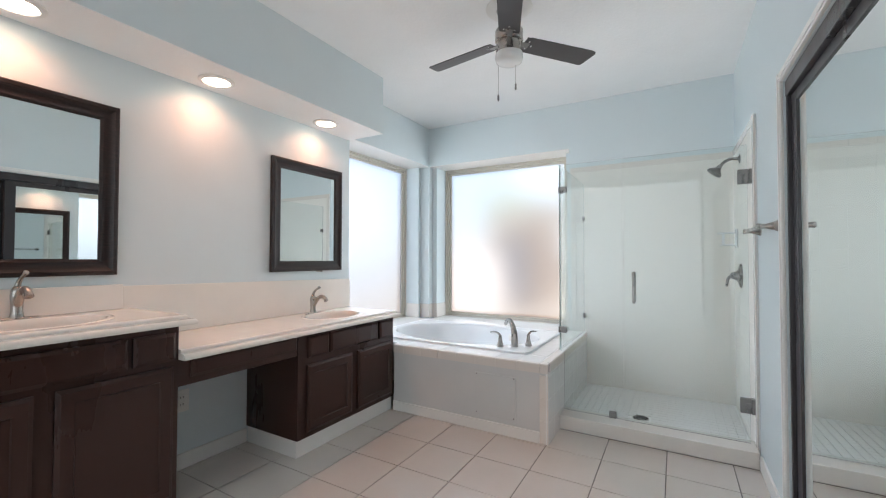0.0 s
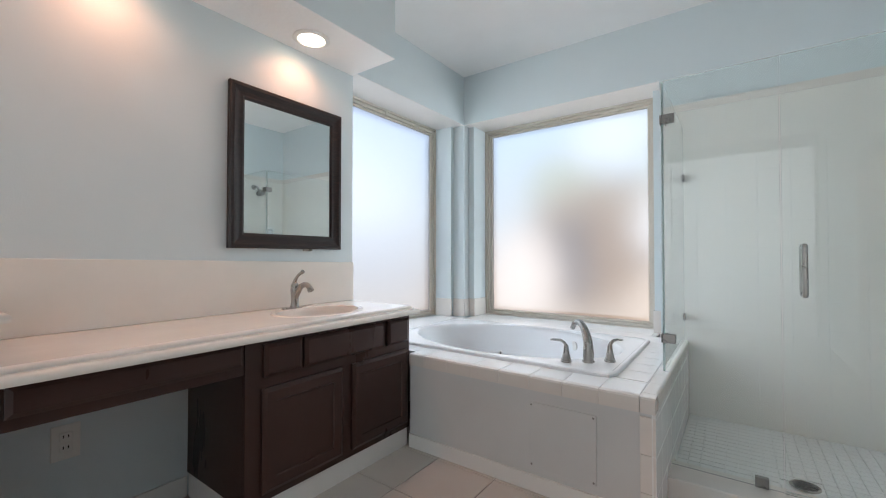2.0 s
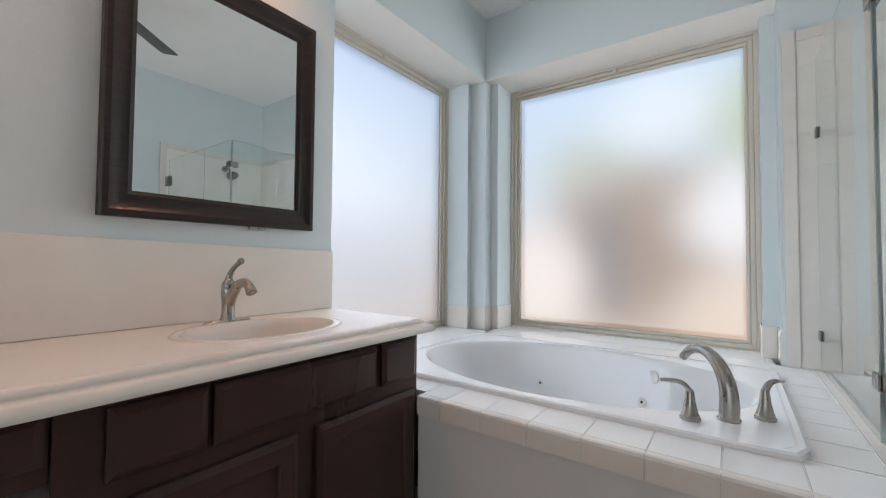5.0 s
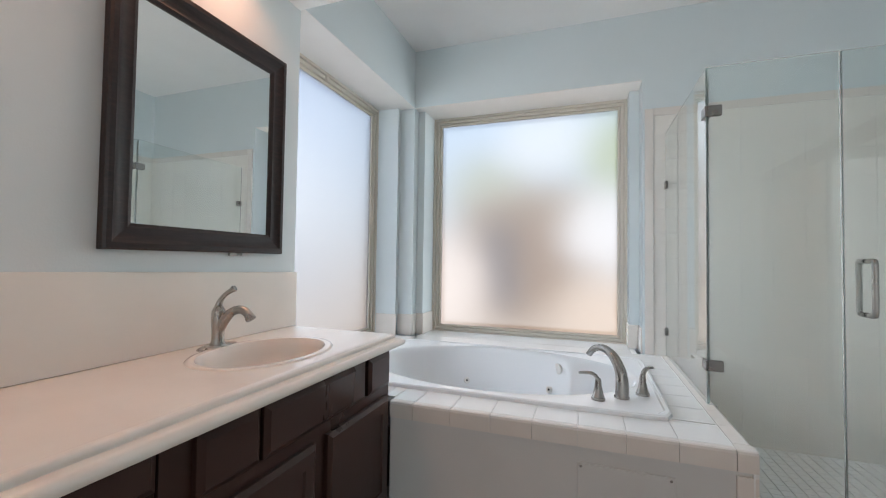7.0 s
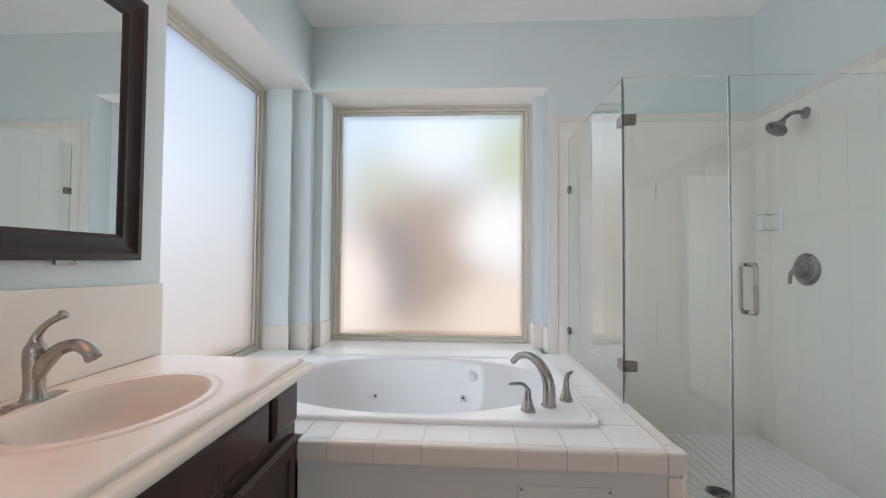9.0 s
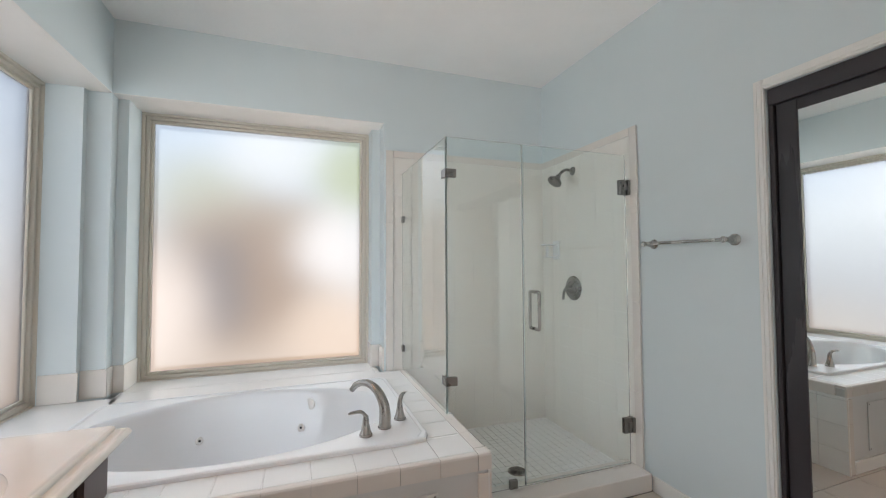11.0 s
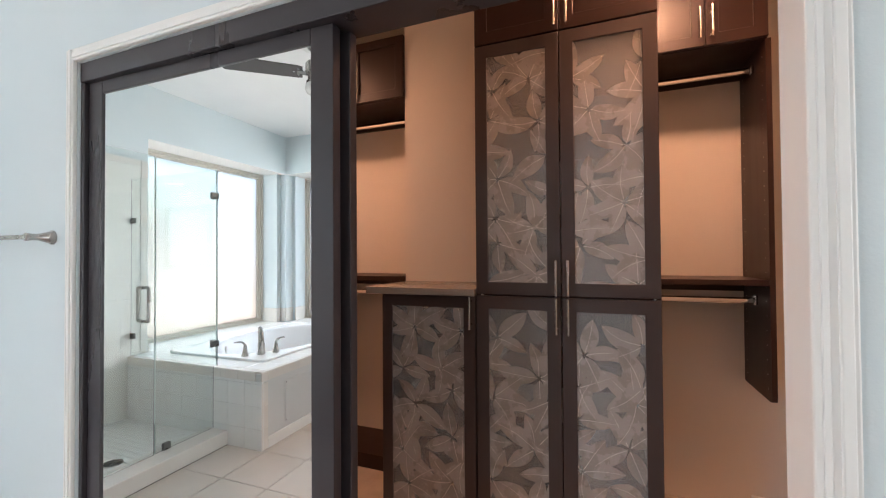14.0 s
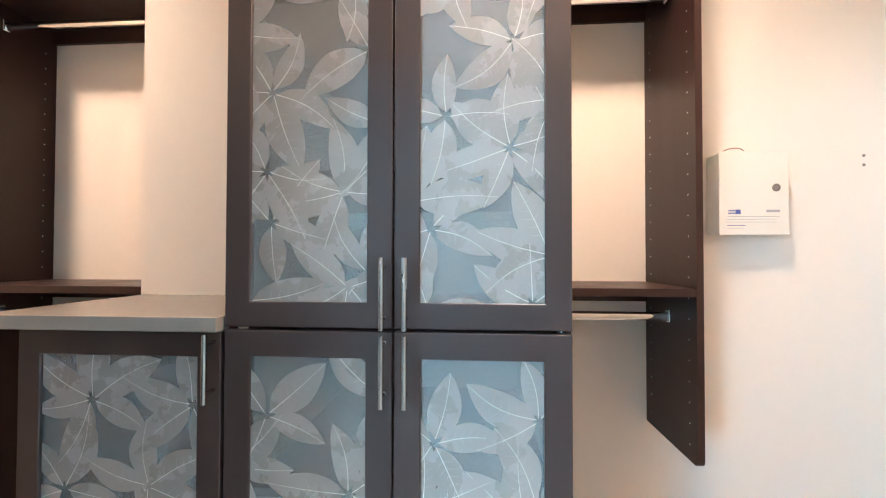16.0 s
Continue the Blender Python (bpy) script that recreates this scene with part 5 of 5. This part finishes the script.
# ---- alarm control box ----
ab = thing("alarm_box", (2.66, 0.345, 1.366), "cream metal alarm control box with a round lock", "control box")
part("case", one_box(2.622, CB - 0.001, 0.196, 0.428, 1.368, 1.664, bev=0.003), BOXPAINT, ab)
dr = part("door", one_box(2.615, 2.6215, 0.192, 0.432, 1.364, 1.668, bev=0.0025), BOXPAINT, ab)
bm = bmesh.new()
add_lathe(bm, (2.6155, 0.235, 1.535), (-1, 0, 0), [(0, 0.014), (0.002, 0.014), (0.003, 0.012), (0.001, 0.010), (0.001, 0)], 24)
part("lock", bm, DARKMETAL, dr, "round dark lock")
for y0, y1, z0, z1, mt in ((0.398, 0.418, 1.440, 1.456, INK), (0.420, 0.446, 1.452, 1.455, INK), (0.420, 0.446, 1.446, 1.449, INK), (0.420, 0.446, 1.440, 1.443, INK),
                           (0.250, 0.450, 1.430, 1.4318, GREYINK), (0.262, 0.452, 1.420, 1.4214, GREYINK), (0.262, 0.452, 1.410, 1.4112, GREYINK), (0.380, 0.450, 1.398, 1.4, INK),
                           (0.248, 0.300, 1.446, 1.455, GREYINK), (0.390, 0.448, 1.388, 1.3894, GREYINK)):
    part("printed_bar", one_box(2.6143, 2.6149, y0 * 0.9, y1 * 0.9, z0, z1), mt, dr)
bm = bmesh.new()
add_tube(bm, [(2.66, 0.40, 1.664), (2.655, 0.395, 1.676), (2.65, 0.37, 1.686), (2.652, 0.335, 1.686), (2.66, 0.315, 1.676), (2.67, 0.312, 1.664)], 0.0025, seg=8)
part("wire", bm, WIRE, ab, "thin loop of copper wire", smooth=50)
for z in (1.665, 1.63):
    bm = bmesh.new()
    add_lathe(bm, (CB, -0.137, z), (-1, 0, 0), [(0, 0.006), (0.002, 0.005), (0.0025, 0)], 12)
    solo("wall_anchor", bm, DARKMETAL, "small dark wall anchor stuck in the plaster", "anchor", "wall anchors", base=(CB, -0.137, z))



# ---- pieces: tiles ----
tile_cache = {}


def tile(parent, plane, at, u0, u1, v0, v1, thick, mat, name="tile", ch=0.0012):
    """One tile with chamfered edges. plane: "z" up (u=x, v=y), "y" facing -y (u=x, v=z), "l" facing -x and "r" facing +x (u=y, v=z)."""
    w, h = round(u1 - u0, 4), round(v1 - v0, 4)
    if w < 0.012 or h < 0.012:
        return None
    key = (w, h, thick, plane, mat.name)
    if key not in tile_cache:
        bm = bmesh.new()
        def loop(i, d):
            pts = [(-w / 2 + i, -h / 2 + i), (w / 2 - i, -h / 2 + i), (w / 2 - i, h / 2 - i), (-w / 2 + i, h / 2 - i)]
            if plane == "z":
                return [(a, b, d) for a, b in pts]
            if plane == "y":
                return [(a, -d, b) for a, b in pts]
            if plane == "l":
                return [(-d, a, b) for a, b in pts]
            return [(d, a, b) for a, b in pts]
        add_loft(bm, [loop(0, 0.0), loop(0, thick - ch), loop(ch, thick)], cap0=True, cap1=True)
        tile_cache[key] = finish(name, bm, mat)
    ob = new(name, tile_cache[key])
    cu, cv = (u0 + u1) / 2, (v0 + v1) / 2
    ob.location = {"z": (cu, cv, at), "y": (cu, at, cv), "l": (at, cu, cv), "r": (at, cu, cv)}[plane]
    ob.parent = parent
    return ob


def tiled(parent, plane, at, u_lim, v_lim, pu, pv, u_from, v_from, gap, thick, mat, skip=None, name="tile", ch=0.0012, level=None):
    """Tiles on a grid of joints, cut at the limits."""
    i0, i1 = math.floor((u_lim[0] - u_from) / pu), math.ceil((u_lim[1] - u_from) / pu)
    j0, j1 = math.floor((v_lim[0] - v_from) / pv), math.ceil((v_lim[1] - v_from) / pv)
    level = gap if level is None else level
    for j in range(j0, j1):
        for i in range(i0, i1):
            a, b = max(u_lim[0], u_from + i * pu + gap / 2), min(u_lim[1], u_from + (i + 1) * pu - gap / 2)
            c, d = max(v_lim[0], v_from + j * pv + level / 2), min(v_lim[1], v_from + (j + 1) * pv - level / 2)
            if skip and skip((a + b) / 2, (c + d) / 2):
                continue
            tile(parent, plane, at, a, b, c, d, thick, mat, name, ch)


# floor: 13 inch tiles in a square grid
tiled(floor, "z", -0.0105, (XL + 0.001, 1.100), (YB + 0.001, 3.751), 0.3445, 0.3385, -0.084, 3.088, 0.0048, 0.0103, FLOORTILE)

# tub deck
deck = solo("tub_deck", boxes((-1.7495, -1.3305, 3.5035, 3.66, 0.5055, DECK - 0.0022), (-1.33, -0.0855, 3.4575, 3.66, 0.5055, DECK - 0.0022), (-0.30, -0.0855, 3.66, 4.8035, 0.5055, DECK - 0.0022), (-1.796, -0.2635, 4.60, 5.1095, 0.5055, DECK - 0.0022), (-2.136, -1.75, 3.521, 4.771, 0.5055, DECK - 0.0022)),
            WHITEGROUT, "white tiled deck round the tub", "tub deck", kind="structure")
DZ = DECK - 0.012
tiled(deck, "z", DZ, (-1.329, -0.130), (3.476, 3.645), 0.157, 0.20, -0.128, 3.4755, 0.0022, 0.012, TILE)
tiled(deck, "z", DZ, (-1.748, -1.3315), (3.504, 3.645), 0.157, 0.20, -0.128, 3.503, 0.0022, 0.012, TILE)
tiled(deck, "z", DZ, (-0.30, -0.130), (3.647, 4.802), 0.180, 0.157, -0.128, 3.503, 0.003, 0.012, TILE)
tiled(deck, "z", DZ, (-1.785, -0.295), (4.60, 5.108), 1.70, 0.31, -1.90, 4.56, 0.003, 0.012, TILE)
tiled(deck, "z", DZ, (-2.135, -1.76), (3.53, 4.770), 0.60, 1.30, -2.20, 3.50, 0.003, 0.012, TILE)


def bullnose(parent, u0, u1, along, cx, cy, z0, z1, wide=0.055):
    """An edge tile that rolls over the rim of the deck."""
    bm = bmesh.new()
    r = 0.010
    prof = [(wide, z1), (r, z1), (0.003, z1 - 0.003), (0.0, z1 - r), (0.0, z0), (0.010, z0), (0.010, z1 - 0.012), (wide, z1 - 0.012)]
    if along == "x":
        loops = [[(u, cy + d, z) for d, z in prof] for u in (u0, u1)]
    else:
        loops = [[(cx - d, u, z) for d, z in prof] for u in (u0, u1)]
    add_loft(bm, loops, cap0=True, cap1=True)
    part("edge_tile", bm, TRIMTILE, parent)


bullnose(deck, -0.1265, -0.0705, "x", 0, 3.4465, 0.463, DECK)
u = -0.1295
while u > -1.33:
    bullnose(deck, max(u - 0.1556, -1.329), u, "x", 0, 3.4465, 0.463, DECK, 0.028)
    u -= 0.157
v = 3.5045
while v < 4.80:
    bullnose(deck, v, min(v + 0.1556, 4.802), "y", -0.0695, 0, 0.463, DECK)
    v += 0.157
# tiled corner and shower side of the surround
for z in (0.0, 0.150, 0.300):
    tile(sur, "y", 3.457, -0.128, -0.0705, z + 0.001, min(z + 0.149, 0.462), 0.0095, TRIMTILE, "tile")
solo("knee_backer", boxes((-0.0848, -0.080, 3.447, 4.803, 0.0, 0.462)), WHITEGROUT, "white grout bed beside the shower", "grout", kind="structure")
tiled(sur, "r", -0.080, (3.448, 4.803), (0.0, 0.462), 0.1525, 0.1525, 3.4465, -0.015, 0.0014, 0.010, TILE)

# shower walls
TW, TH = 0.157, 0.158
backer = solo("shower_backer", boxes((-0.218, 1.0895, 4.8040, 4.8155, 0.0405, 2.0995), (1.0780, 1.0895, 3.815, 4.8035, 0.0, 2.0995)), WHITEGROUT, "white grout bed of the shower walls", "grout", kind="structure")
tiled(backer, "y", 4.8085, (-0.166, 1.0820), (0.041, 2.048), TW, TH, 0.140, 0.031, 0.0022, 0.0055, WALLTILE, ch=0.0006, level=0.0009)
tiled(backer, "l", 1.0825, (3.868, 4.8025), (0.041, 2.048), TW, TH, 4.8025, 0.031, 0.0020, 0.0055, WALLTILE, ch=0.0006, level=0.0009)
# bullnose border of the shower walls
z = 0.53
while z < 2.09:
    tile(backer, "y", 4.8085, -0.219, -0.169, z, min(z + 0.5227, 2.100), 0.009, TRIMTILE, "edge_tile", 0.001)
    z += 0.523
z = 0.0
while z < 2.09:
    tile(backer, "l", 1.0825, 3.813, 3.866, z + 0.001, min(z + 0.5247, 2.100), 0.009, TRIMTILE, "edge_tile", 0.001)
    z += 0.525
x = -0.167
while x < 1.08:
    tile(backer, "y", 4.8085, x, min(x + 0.1517, 1.0815), 2.050, 2.100, 0.008, TRIMTILE, "edge_tile", 0.001)
    x += 0.152
y = 3.868
while y < 4.80:
    tile(backer, "l", 1.0825, y, min(y + 0.1517, 4.799), 2.050, 2.100, 0.008, TRIMTILE, "edge_tile", 0.001)
    y += 0.152

# tiled feet of the window post and jambs
for z0, z1 in ((DECK + 0.001, 0.688),):
    tile(deck, "y", 4.772, -2.125, -1.951, z0, z1, 0.008, TRIMTILE)
    tile(deck, "y", YF, -1.9595, -1.834, z0, z1, 0.008, TRIMTILE)
    tile(deck, "r", XL, 4.809, 4.8995, z0, z1, 0.008, TRIMTILE)
    tile(deck, "y", 4.90, -1.8335, -1.779, z0, z1, 0.008, TRIMTILE)
    tile(deck, "r", -1.786, 4.893, 5.104, z0, z1, 0.008, TRIMTILE)
    tile(deck, "l", -0.294, 4.963, 5.104, z0, z1, 0.008, TRIMTILE)
    tile(deck, "y", 4.97, -0.3015, -0.240, z0, z1, 0.008, TRIMTILE)
    tile(deck, "l", -0.232, 4.818, 4.9615, z0, z1, 0.008, TRIMTILE)

# mosaic of the shower floor: the nearest rows as pieces, the rest joined
rest = bmesh.new()
MP = 0.0515
count = 0
for j in range(17):
    for i in range(23):
        a, c = -0.070 + i * MP, 3.9475 + j * MP
        if a + MP > 1.078 or (a + MP / 2 - 0.43) ** 2 + (c + MP / 2 - 4.13) ** 2 < 0.065 ** 2:
            continue
        if count < 300:
            tile(shower_floor, "z", 0.040, a + 0.0015, a + MP - 0.0015, c + 0.0015, c + MP - 0.0015, 0.005, TILE, "tile", 0.001)
            count += 1
        else:
            add_loft(rest, [[(a + k, c + k, 0.040 + d), (a + MP - k, c + k, 0.040 + d), (a + MP - k, c + MP - k, 0.040 + d), (a + k, c + MP - k, 0.040 + d)] for k, d in ((0.0015, 0.0), (0.0015, 0.004), (0.0025, 0.005))], cap1=True)
rest_ob = new("mosaic_rest", finish("mosaic_rest", rest, TILE))
rest_ob.parent = shower_floor
tagged(rest_ob, "small white mosaic tiles", kind="stuff")
